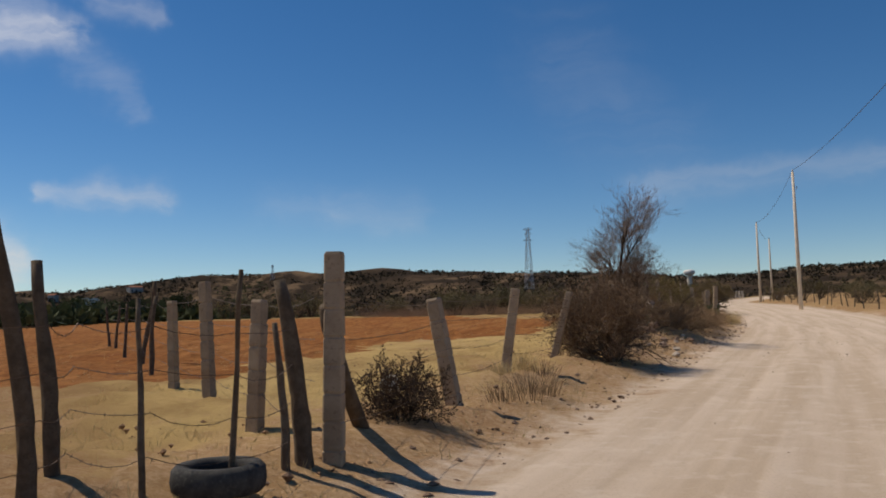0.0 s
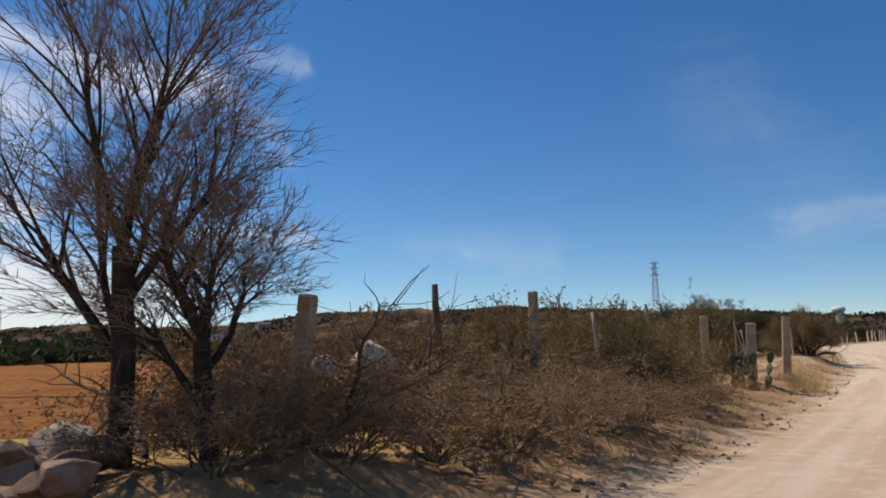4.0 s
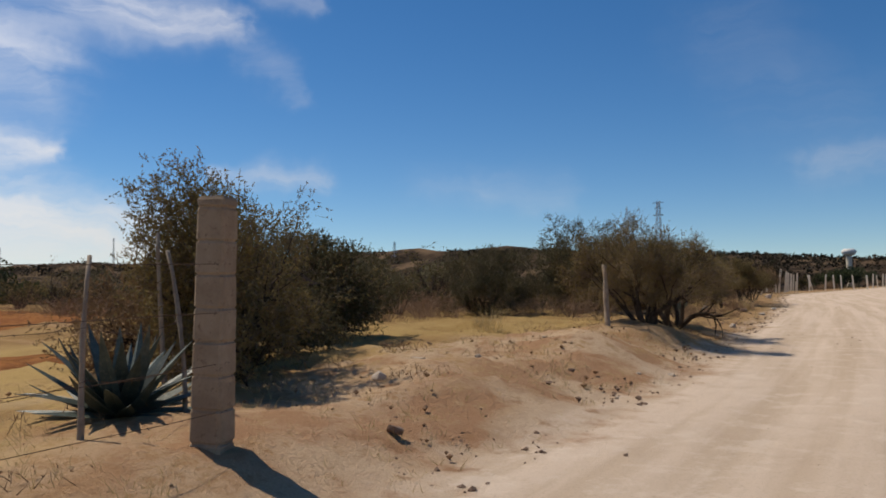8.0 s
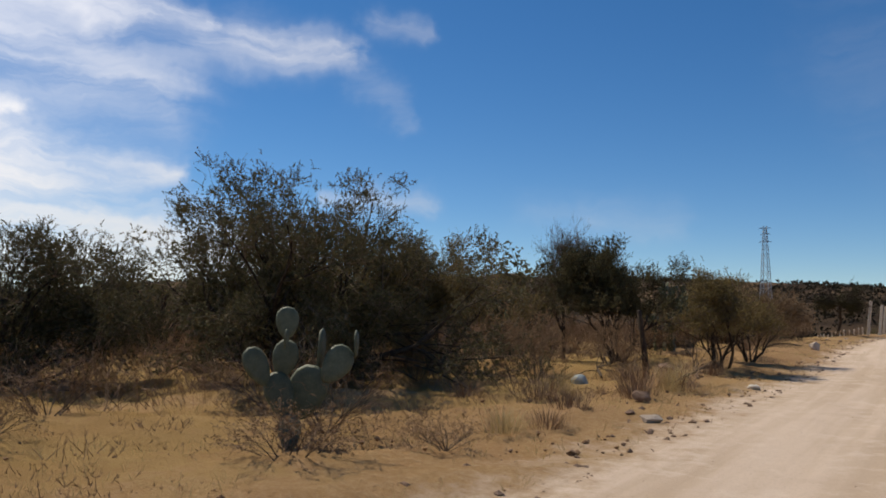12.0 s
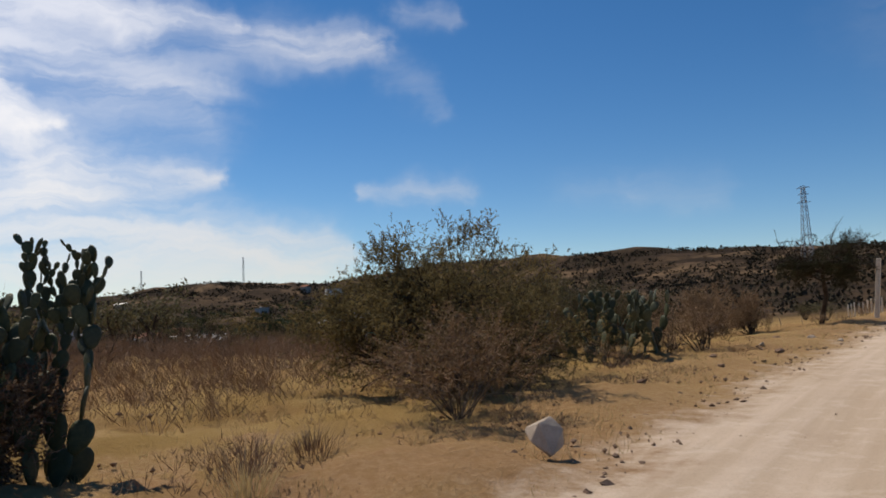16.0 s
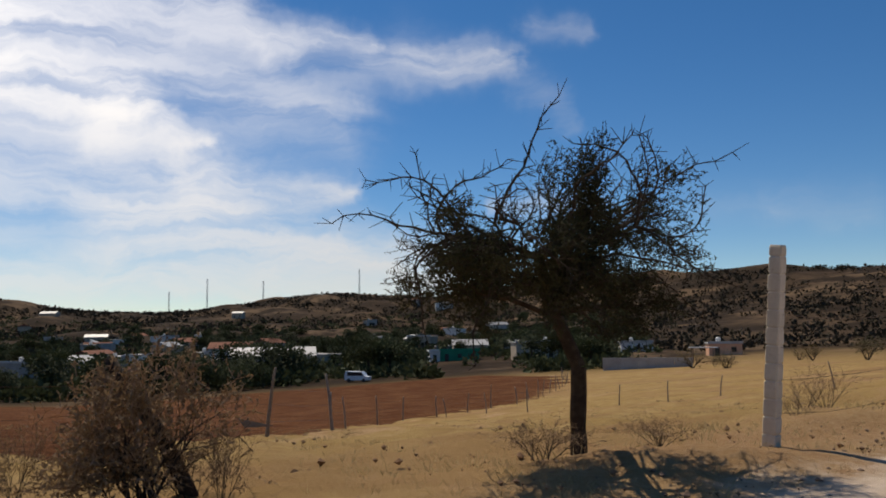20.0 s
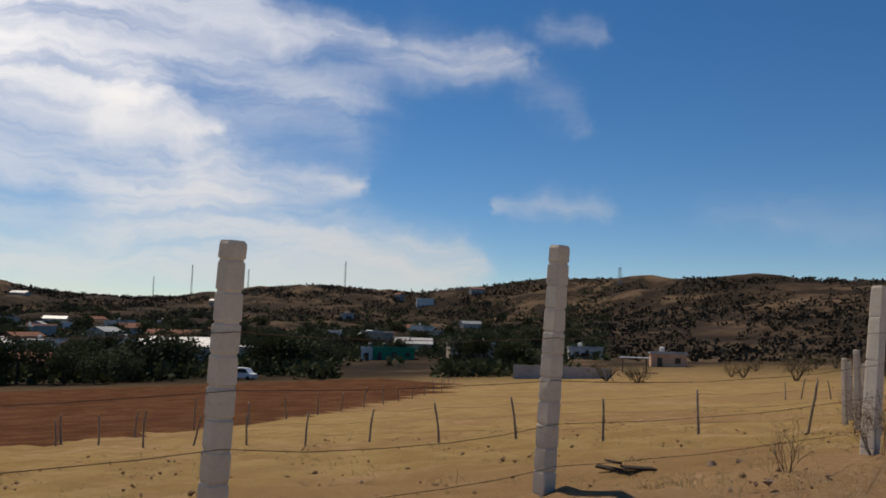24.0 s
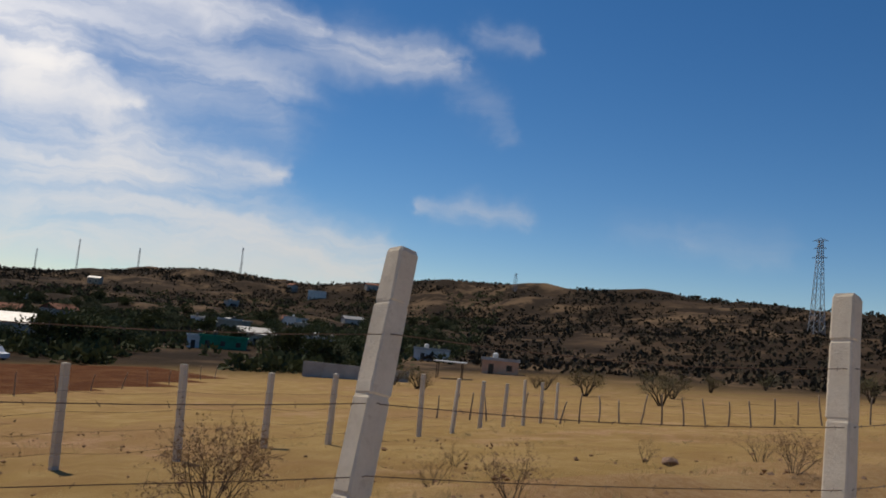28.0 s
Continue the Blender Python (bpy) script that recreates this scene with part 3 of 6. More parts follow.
def fit_size(grown, h, wide):
    """Scales the Builds of one plant together, so that it stands h high and wide across."""
    pts = np.array([p for b in grown[:-1] for p in b.v])
    top = np.percentile(pts[:, 2], 99.6)
    across = (np.percentile(pts[:, 0], 98.5) - np.percentile(pts[:, 0], 1.5) + np.percentile(pts[:, 1], 98.5) - np.percentile(pts[:, 1], 1.5)) / 2
    kz, kx = h / top, wide / across
    for b in grown:
        b.v = [(x * kx, y * kx, z * kz) for x, y, z in b.v]
    return grown


def plant(name, x, y, label, category, grown, mats, group="", turn=0.0, size=1.0, names=("branchwork", "twig_mass", "foliage", "blossom"), sink=0.03):
    t = thing(name, x, y, label, category, group, turn, sink, size)
    for nm, b, mat in zip(names, grown, mats):
        if b.f:
            ob = part(nm, b, mat, t)
            if nm not in ("trunk", "crown"):
                ob["kind"] = "stuff"
    return t


def fan(rng, count, spread_r, height, lean, r):
    """Several stems from one root."""
    out = []
    for k in range(count):
        a = 2 * math.pi * (k + rng.random() * 0.7) / count
        tilt = lean * rng.uniform(0.4, 1.1)
        d = Vector((math.cos(a) * tilt, math.sin(a) * tilt, 1)).normalized()
        out.append((Vector((math.cos(a), math.sin(a), 0)) * spread_r * rng.random(), d, height * rng.uniform(0.7, 1.1), r * rng.uniform(0.7, 1.1)))
    return out


def unit_rows(v):
    return v / np.maximum(np.linalg.norm(v, axis=1, keepdims=True), 1e-9)


def blades(b, base, way, length, width, rs):
    """Many narrow pointed blades at once: rows of bases and directions."""
    n = len(base)
    if not n:
        return
    side = unit_rows(np.cross(way, rs.normal(size=(n, 3)))) * np.reshape(width, (-1, 1))
    tri = np.stack([base - side, base + side, base + way * np.reshape(length, (-1, 1))], 1).reshape(-1, 3)
    o = len(b.v)
    b.v.extend(map(tuple, tri.tolist()))
    b.f.extend(map(tuple, (np.arange(n * 3).reshape(-1, 3) + o).tolist()))


def sprigs(twig, green, rs, base, way, length, leaves, leaf_size, thick=0.0046):
    """Short twigs with small leaves set along each of them."""
    n = len(base)
    ln = length * rs.uniform(0.5, 1.4, n)
    blades(twig, base, way, ln, np.full(n, thick), rs)
    for j in range(leaves):
        at = base + way * (ln * (0.15 + 0.85 * (j + rs.random(n)) / leaves))[:, None]
        ld = unit_rows(way * 0.45 + rs.normal(size=(n, 3)) * 0.6)
        blades(green, at, ld, leaf_size * rs.uniform(0.6, 1.35, n), np.full(n, leaf_size * 0.24), rs)


def skeleton_of(rng, stems, levels, lift=0.05):
    """Crooked branches. A level: (children, length factor, spread, bend, radius factor, sides, up, steps).
    Returns the wood of the first two levels, the finer wood, and rows of (point, direction, level) along it."""
    wood, fine, rows = Build(), Build(), []
    todo = [(p, d, ln, r, 0) for p, d, ln, r in stems]
    while todo:
        p, d, ln, r, lv = todo.pop()
        kids, lf, spread_by, bend, rf, sides, up, steps = levels[lv]
        way = limb(wood if lv < 2 else fine, rng, p, d, ln, r, bend, sides, [], up, 0.45, steps)
        rows += [(*q, *qd, lv) for q, qd, _ in way]
        if lv + 1 < len(levels):
            for k in range(kids):
                q, qd, qr = way[min(len(way) - 1, int(len(way) * (0.3 + 0.7 * (k + rng.random()) / kids)))]
                nd = (qd + rand_unit(rng) * spread_by + Vector((0, 0, lift))).normalized()
                todo.append((q, nd, ln * lf * rng.uniform(0.65, 1.25), max(qr * rf, 0.004), lv + 1))
    return wood, fine, np.array(rows)


def size_to(builds, rows, h, wide):
    """Scales branches and their rows together to a height and a width."""
    p = rows[:, :3]
    kz = h / np.percentile(p[:, 2], 99.5)
    across = (np.ptp(np.percentile(p[:, 0], [2, 98])) + np.ptp(np.percentile(p[:, 1], [2, 98]))) / 2
    k = np.array([wide / across, wide / across, kz])
    for b in builds:
        b.v = list(map(tuple, (np.array(b.v) * k).tolist()))
    rows[:, :3] *= k
    return rows


def dress(twig, green, rs, rows, many, length, leaves, leaf_size, jitter, hub, clear=0.0, up=0.25):
    """Sets sprigs on the outer branches, pointing away from the hub."""
    rows = rows[rows[:, 2] > clear]
    last = rows[:, 6].max()
    weight = np.where(rows[:, 6] >= last, 1.0, np.where(rows[:, 6] >= last - 1, 0.5, 0.06))
    # some boughs are fuller than others
    bough = np.sin(rows[:, 0] * 4.1 + rs.uniform(0, 6)) + np.sin(rows[:, 1] * 3.7 + rs.uniform(0, 6)) + np.sin(rows[:, 2] * 4.9 + rs.uniform(0, 6))
    weight = weight * (0.6 + np.clip(bough + 1.4, 0, 2.4))
    pick = rows[rs.choice(len(rows), many, p=weight / weight.sum())]
    base = pick[:, :3] + rs.normal(size=(many, 3)) * jitter
    way = unit_rows(unit_rows(base - hub) * 0.35 + pick[:, 3:6] * 0.35 + rs.normal(size=(many, 3)) * 0.75 + np.array([0, 0, up]))
    ok = base[:, 2] > max(clear, 0.03)
    sprigs(twig, green, rs, base[ok], way[ok], length, leaves, leaf_size)


def into_dome(p, across, h, clear):
    """Draws branches that run past a rounded outline back to it."""
    mid = np.array([0, 0, h * (0.42 + 0.4 * clear)])
    half = np.array([across / 2, across / 2, h - mid[2]])
    far = np.linalg.norm((p - mid) / half, axis=1)
    return np.where((far > 0.8) & (p[:, 2] > mid[2]), 1, 0)[:, None] * (mid + (p - mid) * ((0.8 + (far - 0.8) * 0.55) / np.maximum(far, 1e-6))[:, None] - p) + p


def mesquite(seed, h=3.0, leafy=2, stems=9, lean=0.75, leaf_size=0.03, kids=(6, 6, 4), wide=None, clear=0.06, full=1.0, spikes=34, stem_r=0.05):
    """A many-stemmed thorn bush: crooked dark stems, boughs dressed with leafy twigs, shoots sticking out of the top."""
    rng, rs = random.Random(seed), np.random.RandomState(seed)
    across = wide or h * 1.05
    low = [(p, (d + Vector((d.x, d.y, -0.25)) * 1.6).normalized(), ln * 0.6, r * 0.7) for p, d, ln, r in fan(rng, stems // 2, 0.25, 1.6, lean, 0.05)] if clear < 0.2 else []
    wood, fine, rows = skeleton_of(rng, fan(rng, stems, 3.6 * stem_r, 1.6, lean, stem_r) + low,
                                   [(7, 0.62, 0.85, 0.36, 0.55, 6, 0.03, 6), (5, 0.55, 0.95, 0.38, 0.55, 4, 0.02, 3), (0, 0, 0, 0.4, 1, 3, 0.0, 2)], 0.06)
    rows = size_to((wood, fine), rows, h * 0.93, across * 0.92)
    for b in (wood, fine):
        b.v = list(map(tuple, into_dome(np.array(b.v), across, h, clear).tolist()))
    rows[:, :3] = into_dome(rows[:, :3], across, h, clear)
    green = Build()
    area = min(across * h, 16.0)
    hub = np.array([0, 0, h * 0.35])
    dress(fine, green, rs, rows, int(full * 1500 * area), 0.15, 3 + leafy, leaf_size * 1.3, 0.09, hub, clear * h)
    # long leafy shoots that break the outline
    tops = rows[(rows[:, 6] == 2) & (rows[:, 2] > h * 0.5)]
    for r in tops[rs.choice(len(tops), min(spikes, len(tops)), replace=False)]:
        d = Vector((r[0] * 0.35, r[1] * 0.35, 1)).normalized()
        way = limb(fine, rng, Vector(r[:3]), d, rng.uniform(0.10, 0.34), 0.007, 0.30, 3, [], 0.02, 0.4, 5)
        base = np.repeat(np.array([tuple(q) for q, _, _ in way]), 3, 0)
        sprigs(fine, green, rs, base, unit_rows(np.array([0, 0, 0.5]) + rs.normal(size=(len(base), 3)) * 0.7), 0.06, 3, leaf_size)
    return wood, fine, green, Build()


def light_bush(seed, h, leafy, leaf_size, wide):
    """A plainer thorn bush for the scrub away from the road."""
    rng = random.Random(seed)
    grown = grow(rng, fan(rng, 8, 0.2, 1.6, 0.8, 0.05), [(4, 0.6, 0.8, 0.25, 0.6, 4, 0.03), (4, 0.6, 0.9, 0.3, 0.5, 3, 0.02), (0, 0, 0, 0.4, 1, 3, 0.0)],
                 (leafy, leaf_size, leaf_size * 0.34) if leafy else None, lift=0.05)
    return fit_size(grown, h, wide)


def dry_shrub(seed, h=1.2, stems=9, leafy=0, lean=0.8, kids=(5, 5), wide=None, leaf_size=0.035):
    rng = random.Random(seed)
    grown = grow(rng, fan(rng, stems, 0.12, 0.8, lean, 0.013),
                 [(kids[0], 0.6, 0.6, 0.22, 0.65, 4, 0.02), (kids[1], 0.6, 0.85, 0.28, 0.6, 3, 0.0), (2, 0.55, 0.9, 0.3, 0.7, 3, 0.0), (0, 0, 0, 0.3, 1, 3, 0.0)],
                 (leafy, leaf_size, leaf_size * 0.32) if leafy else None)
    grown = fit_size(grown, h, wide or h * 0.95)
    if h > 1.45:
        rs = np.random.RandomState(seed)
        pts = np.array(grown[1].v)[rs.choice(len(grown[1].v), int(900 * h))]
        blades(grown[1], pts, unit_rows(rs.normal(size=pts.shape) + np.array([0, 0, 0.3])), rs.uniform(0.08, 0.2, len(pts)), np.full(len(pts), 0.003), rs)
    return grown


def bare_tree(seed, h, wide):
    """A slender leafless tree: a short trunk, a few steep stems, and a fan of fine upright twigs."""
    rng = random.Random(seed)
    foot, tips = Build(), []
    way = limb(foot, rng, Vector((0, 0, -0.1)), Vector((-0.04, -0.02, 1)).normalized(), h * 0.42, 0.020 * h, 0.05, 8, tips, 0.0, 0.8, 4)
    stems = []
    for k in range(7):
        a = 2 * math.pi * (k + 0.5 * rng.random()) / 7 * 2
        q, qd, qr = way[-1 - k % 3]
        flat = 0.12 if k == 0 else rng.uniform(0.28, 0.62)
        stems.append((q, Vector((math.cos(a) * flat, math.sin(a) * flat, 1)).normalized(), h * rng.uniform(0.24, 0.34), qr * rng.uniform(0.42, 0.66)))
    w2, tw, gr, bl = grow(rng, stems, [(7, 0.55, 0.60, 0.14, 0.60, 6, 0.03), (6, 0.60, 0.70, 0.18, 0.62, 4, 0.05), (5, 0.60, 0.70, 0.2, 0.6, 3, 0.03), (2, 0.55, 0.7, 0.22, 0.65, 3, 0.02), (0, 0, 0, 0.24, 1, 3, 0.0)], lift=0.05)
    for q in (w2,):
        o = len(foot.v)
        foot.v += q.v
        foot.f += [tuple(i + o for i in f) for f in q.f]
    grown = fit_size((foot, tw, gr, bl), h, wide)
    rs = np.random.RandomState(seed)
    pts = np.array(tw.v)
    pts = pts[pts[:, 2] > h * 0.45]
    pts = pts[rs.choice(len(pts), 6500)]
    blades(tw, pts, unit_rows(pts - np.array([0, 0, h * 0.45]) + rs.normal(size=pts.shape) * 0.5), rs.uniform(0.10, 0.28, len(pts)), np.full(len(pts), 0.003), rs)
    return grown


def thorn_tree(seed, h, wide, lean, leafy, flowers=None, leaf_size=0.03, trunk_r=0.085, trunk_part=0.42, shoots=26, full=1.0):
    """A huisache: a leaning crooked trunk, a flat dense crown, and crooked bare spurred branches standing out of it."""
    rng, rs = random.Random(seed), np.random.RandomState(seed)
    wood = Build()
    way = limb(wood, rng, Vector((0, 0, -0.1)), Vector((0.05, 0.08, 1)).normalized(), h * trunk_part * 0.5, trunk_r, 0.09, 9, [], 0.0, 0.85, 4)
    way = limb(wood, rng, way[-1][0], Vector((-0.10, -0.06, 1)).normalized(), h * trunk_part * 0.5, trunk_r * 0.85, 0.12, 9, [], 0.04, 0.75, 4)
    stems = []
    for k in range(14):
        a = 2 * math.pi * (k + rng.random() * 0.6) / 14 * 2
        q, qd, qr = way[-1 - (k % 3)]
        stems.append((q, Vector((math.cos(a), math.sin(a), rng.uniform(0.12, 0.65))).normalized(), wide * rng.uniform(0.20, 0.32), qr * 0.55))
    boughs, tw, rows = skeleton_of(rng, stems, [(6, 0.55, 0.75, 0.30, 0.5, 6, 0.0, 5), (5, 0.5, 0.85, 0.34, 0.5, 4, 0.0, 4), (0, 0, 0, 0.3, 1, 3, 0.0, 2)], 0.0)
    gr, bl = Build(), Build()
    hub = np.array(way[-1][0])
    dress(tw, gr, rs, rows, int(full * 950 * wide * h * 0.5), 0.11, leafy, leaf_size, 0.05, hub, 0.0, 0.1)
    if flowers:
        pick = rows[rows[:, 6] == 2]
        pick = pick[rs.choice(len(pick), int(900 * flowers))][:, :3] + rs.normal(size=(int(900 * flowers), 3)) * 0.06
        for j in range(5):
            blades(bl, pick + rs.normal(size=pick.shape) * 0.02, unit_rows(rs.normal(size=pick.shape)), np.full(len(pick), 0.035), np.full(len(pick), 0.012), rs)
    # long crooked bare shoots, spurred all along
    for k in range(shoots):
        a = 2 * math.pi * (k + rng.random()) / shoots
        steep = rng.random() < 0.4
        d = Vector((math.cos(a), math.sin(a), rng.uniform(0.7, 2.2) if steep else rng.uniform(-0.1, 0.35))).normalized()
        out = rng.uniform(0.05, 0.28) * wide
        reach = (h - hub[2]) * rng.uniform(0.45, 0.85) if steep else (wide * 0.56 - out) * rng.uniform(0.8, 1.2)
        shoot = limb(boughs, rng, Vector(hub) + Vector((math.cos(a) * out, math.sin(a) * out, 0.25 * out)), d, reach, 0.017, 0.45, 5, [], 0.03 if steep else 0.0, 0.3, 11)
        for p, pd, pr in shoot[3:]:
            for j in range(3):
                e = (pd * 0.6 + rand_unit(rng)).normalized()
                tw.tube([p, p + e * rng.uniform(0.05, 0.20)], [max(pr * 0.6, 0.005), 0.003], 3, cap=False)
    # the trunk bends over up to the crown
    bend = h * 0.55
    for b in (wood, boughs, tw, gr, bl):
        b.v = [(x + lean[0] * bend * min(1, max(z, 0) / bend) ** 1.25, y + lean[1] * bend * min(1, max(z, 0) / bend) ** 1.25, z) for x, y, z in b.v]
    return wood, boughs, tw, gr, bl


def pad_build(rng, length, width, thick):
    """One cactus pad: an obovate, slightly cupped, thick disc standing on its narrow end."""
    b = Build()
    rings = []
    n = 14
    for s, sc in ((-1, 0.55), (-0.72, 0.9), (0, 1.0), (0.72, 0.9), (1, 0.55)):
        ring = []
        for k in range(n):
            a = 2 * math.pi * k / n
            zz = -math.cos(a)
            rr = math.sin(a) * (0.80 + 0.22 * zz)
            ring.append((rr * width / 2 * sc, s * thick / 2 + 0.02 * length * zz * zz, length * 0.5 + zz * length * 0.5 * sc))
        rings.append(ring)
    b.loft(rings)
    return b


PAD_MESHES = {}


def pad_mesh(mat, k):
    key = (mat.name, k)
    if key not in PAD_MESHES:
        rng = random.Random(k)
        PAD_MESHES[key] = pad_build(rng, 1.0, rng.uniform(0.68, 0.86), rng.uniform(0.09, 0.13)).mesh("pad", mat, True)
    return PAD_MESHES[key]


def nopal(x, y, label, seed, h=1.5, roots=4, spread_r=0.3, mat=None, group="", pad_len=0.34, fork=(1, 3), turn=0.0, wide=None, most=80):
    """A prickly pear: chains of pads, each growing from the rim of the one below."""
    rng = random.Random(seed)
    mat = mat or PAD
    t = thing("prickly_pear", x, y, label, "cactus", group, turn, 0.05)
    reach = (wide or h * 0.95) / 2
    todo, pads, taken = [], [], []
    for k in range(roots):
        a = 2 * math.pi * (k + rng.random() * 0.5) / roots
        q = spread_r * rng.uniform(0.2, 1)
        todo.append((Matrix.Translation((math.cos(a) * q, math.sin(a) * q, 0)) @ pose(0, 0, 0, rng.uniform(-14, 14), rng.uniform(-14, 14), rng.uniform(0, 180)), pad_len * 1.1, 0))
    while todo and len(pads) < most:
        m, ln, lv = todo.pop(rng.randrange(len(todo)))
        tip, mid = m @ Vector((0, 0, ln)), m @ Vector((0, 0, ln * 0.5))
        if any((mid - o).length < ln * 0.42 for o in taken):
            continue
        if lv and ((tip.x ** 2 + tip.y ** 2) ** 0.5 > reach or tip.z > h or tip.z < 0.12):
            continue
        pads.append((m, ln))
        taken.append(mid)
        for k in range(rng.randint(*fork) + 1):
            side = rng.uniform(-0.9, 0.9)
            joint = Matrix.Translation((math.sin(side) * ln * 0.36, 0, ln * (0.93 - 0.16 * abs(side))))
            child = m @ joint @ pose(0, 0, 0, 0, side * 40, 0) @ pose(0, 0, 0, rng.uniform(-18, 18), 0, rng.uniform(-75, 75))
            # pads grow back towards the light
            lean = (child.to_3x3() @ Vector((0, 0, 1))).normalized()
            fix = lean.rotation_difference((lean + Vector((0, 0, 0.55))).normalized()).to_matrix().to_4x4()
            at = child.translation.copy()
            child = fix @ child
            child.translation = at
            todo.append((child, ln * rng.uniform(0.8, 1.05), lv + 1))
    for m, ln in pads:
        ob = part("pad", pad_mesh(mat, rng.randrange(4)), mat, t)
        ob.matrix_basis = m @ Matrix.Scale(ln, 4)
    return t


def nopal_of(x, y, label, mat, turn, pads):
    """A prickly pear from its pads: (sideways, height of the joint, tilt, length, turn)."""
    t = thing("prickly_pear", x, y, label, "cactus", "", turn, 0.06)
    for k, (px, pz, tilt, ln, yaw) in enumerate(pads):
        ob = part("pad", pad_mesh(mat, k % 4), mat, t)
        ob.matrix_basis = pose(px, 0.05 * ((k * 7) % 5 - 2), pz, (k * 5) % 13 - 6, tilt, yaw) @ Matrix.Scale(ln, 4)
    return t


def agave(x, y, label, seed, size=0.9, leaves=34, group=""):
    rng = random.Random(seed)
    t = thing("agave", x, y, label, "agave", group, 0, 0.03)
    meshes = []
    for k in range(3):
        b = Build()
        rings = []
        n = 9
        for i in range(n):
            s = i / (n - 1)
            wide = 0.085 * (0.75 + 1.1 * s * (1 - s)) * (1 - s ** 3) + 0.003
            bend = 0.16 * s * s * (k - 0.6)
            cup = 0.35 * wide
            rings.append([(-wide, bend + cup, s), (0, bend, s), (wide, bend + cup, s), (0, bend - 0.03 * (1 - s) - 0.004, s)])
        b.loft(rings)
        meshes.append(b.mesh("leaf", AGAVE, False))
    for k in range(leaves):
        a = k * 137.5
        tilt = 8 + 74 * (1 - k / leaves) ** 0.8
        ob = part("leaf", meshes[k % 3], AGAVE, t)
        ob.matrix_basis = pose(0, 0, 0.05, 0, 0, a) @ pose(0, 0.04, 0, -tilt, 0, 0) @ Matrix.Scale(size * rng.uniform(0.85, 1.1), 4)
    return t


def grass_tuft(seed, h=0.6, many=150, r=0.22):
    rng = random.Random(seed)
    b = Build()
    for k in range(many):
        a, q = rng.uniform(0, 6.28), r * math.sqrt(rng.random())
        p = Vector((math.cos(a) * q, math.sin(a) * q, 0))
        d = Vector((math.cos(a) * 0.5 * q / r + rng.uniform(-.25, .25), math.sin(a) * 0.5 * q / r + rng.uniform(-.25, .25), 1)).normalized()
        ln = h * rng.uniform(0.5, 1.1)
        side = Vector((-math.sin(a), math.cos(a), 0)) * 0.0035
        mid, tip = p + d * ln * 0.55, p + d * ln + Vector((math.cos(a), math.sin(a), -0.3)) * ln * 0.22
        o = len(b.v)
        for z in (p - side, p + side, mid + side * .8, mid - side * .8, tip):
            b.v.append(tuple(z))
        b.f += [(o, o + 1, o + 2, o + 3), (o + 3, o + 2, o + 4)]
    return b


def rock_mesh(seed, mat):
    """An angular broken stone: the hull of scattered points."""
    rng = random.Random(seed)
    bm = bmesh.new()
    for k in range(20):
        d = rand_unit(rng)
        box = max(abs(d.x), abs(d.y), abs(d.z))
        bm.verts.new(d * (0.34 + 0.16 * rng.random() + 0.10 * (1 - box)))
    made = bmesh.ops.convex_hull(bm, input=bm.verts)
    bmesh.ops.delete(bm, geom=[v for v in bm.verts if not v.link_faces], context="VERTS")
    bmesh.ops.bevel(bm, geom=list(bm.edges), offset=0.018, segments=1, affect="EDGES")
    me = bpy.data.meshes.new("stone")
    bm.to_mesh(me)
    bm.free()
    me.materials.append(mat)
    return me


ROCKS = [rock_mesh(k, ROCK) for k in range(5)]
PALE_ROCKS = [rock_mesh(k + 9, PALE_ROCK) for k in range(3)]


def stone(x, y, sx, sy, sz, label, seed=0, pale=False, lift=0.0, group="", name="stone", turn=None):
    rng = random.Random(seed * 7 + 1)
    me = (PALE_ROCKS if pale else ROCKS)[seed % (3 if pale else 5)]
    ob = new(name, me)
    ob.matrix_basis = pose(x, y, float(ground(x, y)) + sz * 0.30 + lift, rng.uniform(-12, 12), rng.uniform(-12, 12), rng.uniform(0, 360) if turn is None else turn) @ Matrix.Diagonal((sx, sy, sz, 1))
    return tagged(ob, label, "stone", group)


# ---- fences ----


def notched_post(h, wide, deep, notch=0.17, depth=0.012, seed=0):
    """A cast concrete post: square, slightly tapering, with a groove round it at every wire height and chipped edges."""
    rng = random.Random(seed)
    b = Build()
    rings = []
    zs = [(-0.35, 1.0)]
    z = 0.12
    while z < h - 0.06:
        for dz, k in ((-0.016, 1.0), (-0.006, 1 - 2 * depth / wide), (0.006, 1 - 2 * depth / wide), (0.016, 1.0)):
            zs.append((z + dz, k))
        z += notch
    zs += [(h - 0.025, 1.0), (h, 0.86)]
    for z, k in zs:
        s = (1.04 - 0.12 * max(z, 0) / h) * k
        ring = []
        for cx, cy in ((-1, -1), (1, -1), (1, 1), (-1, 1)):
            x, y = cx * wide / 2 * s, cy * deep / 2 * s
            cut = 0.16 + rng.uniform(-0.05, 0.05)
            a = ((x, y * (1 - cut)), (x * (1 - cut), y))
            ring += [(px + rng.uniform(-.003, .003), py + rng.uniform(-.003, .003), z) for px, py in (a if cx * cy > 0 else a[::-1])]
        rings.append(ring)
    # order the ring round the post
    order = sorted(range(8), key=lambda i: math.atan2(rings[0][i][1] / deep, rings[0][i][0] / wide))
    b.loft([[r[i] for i in order] for r in rings])
    return b


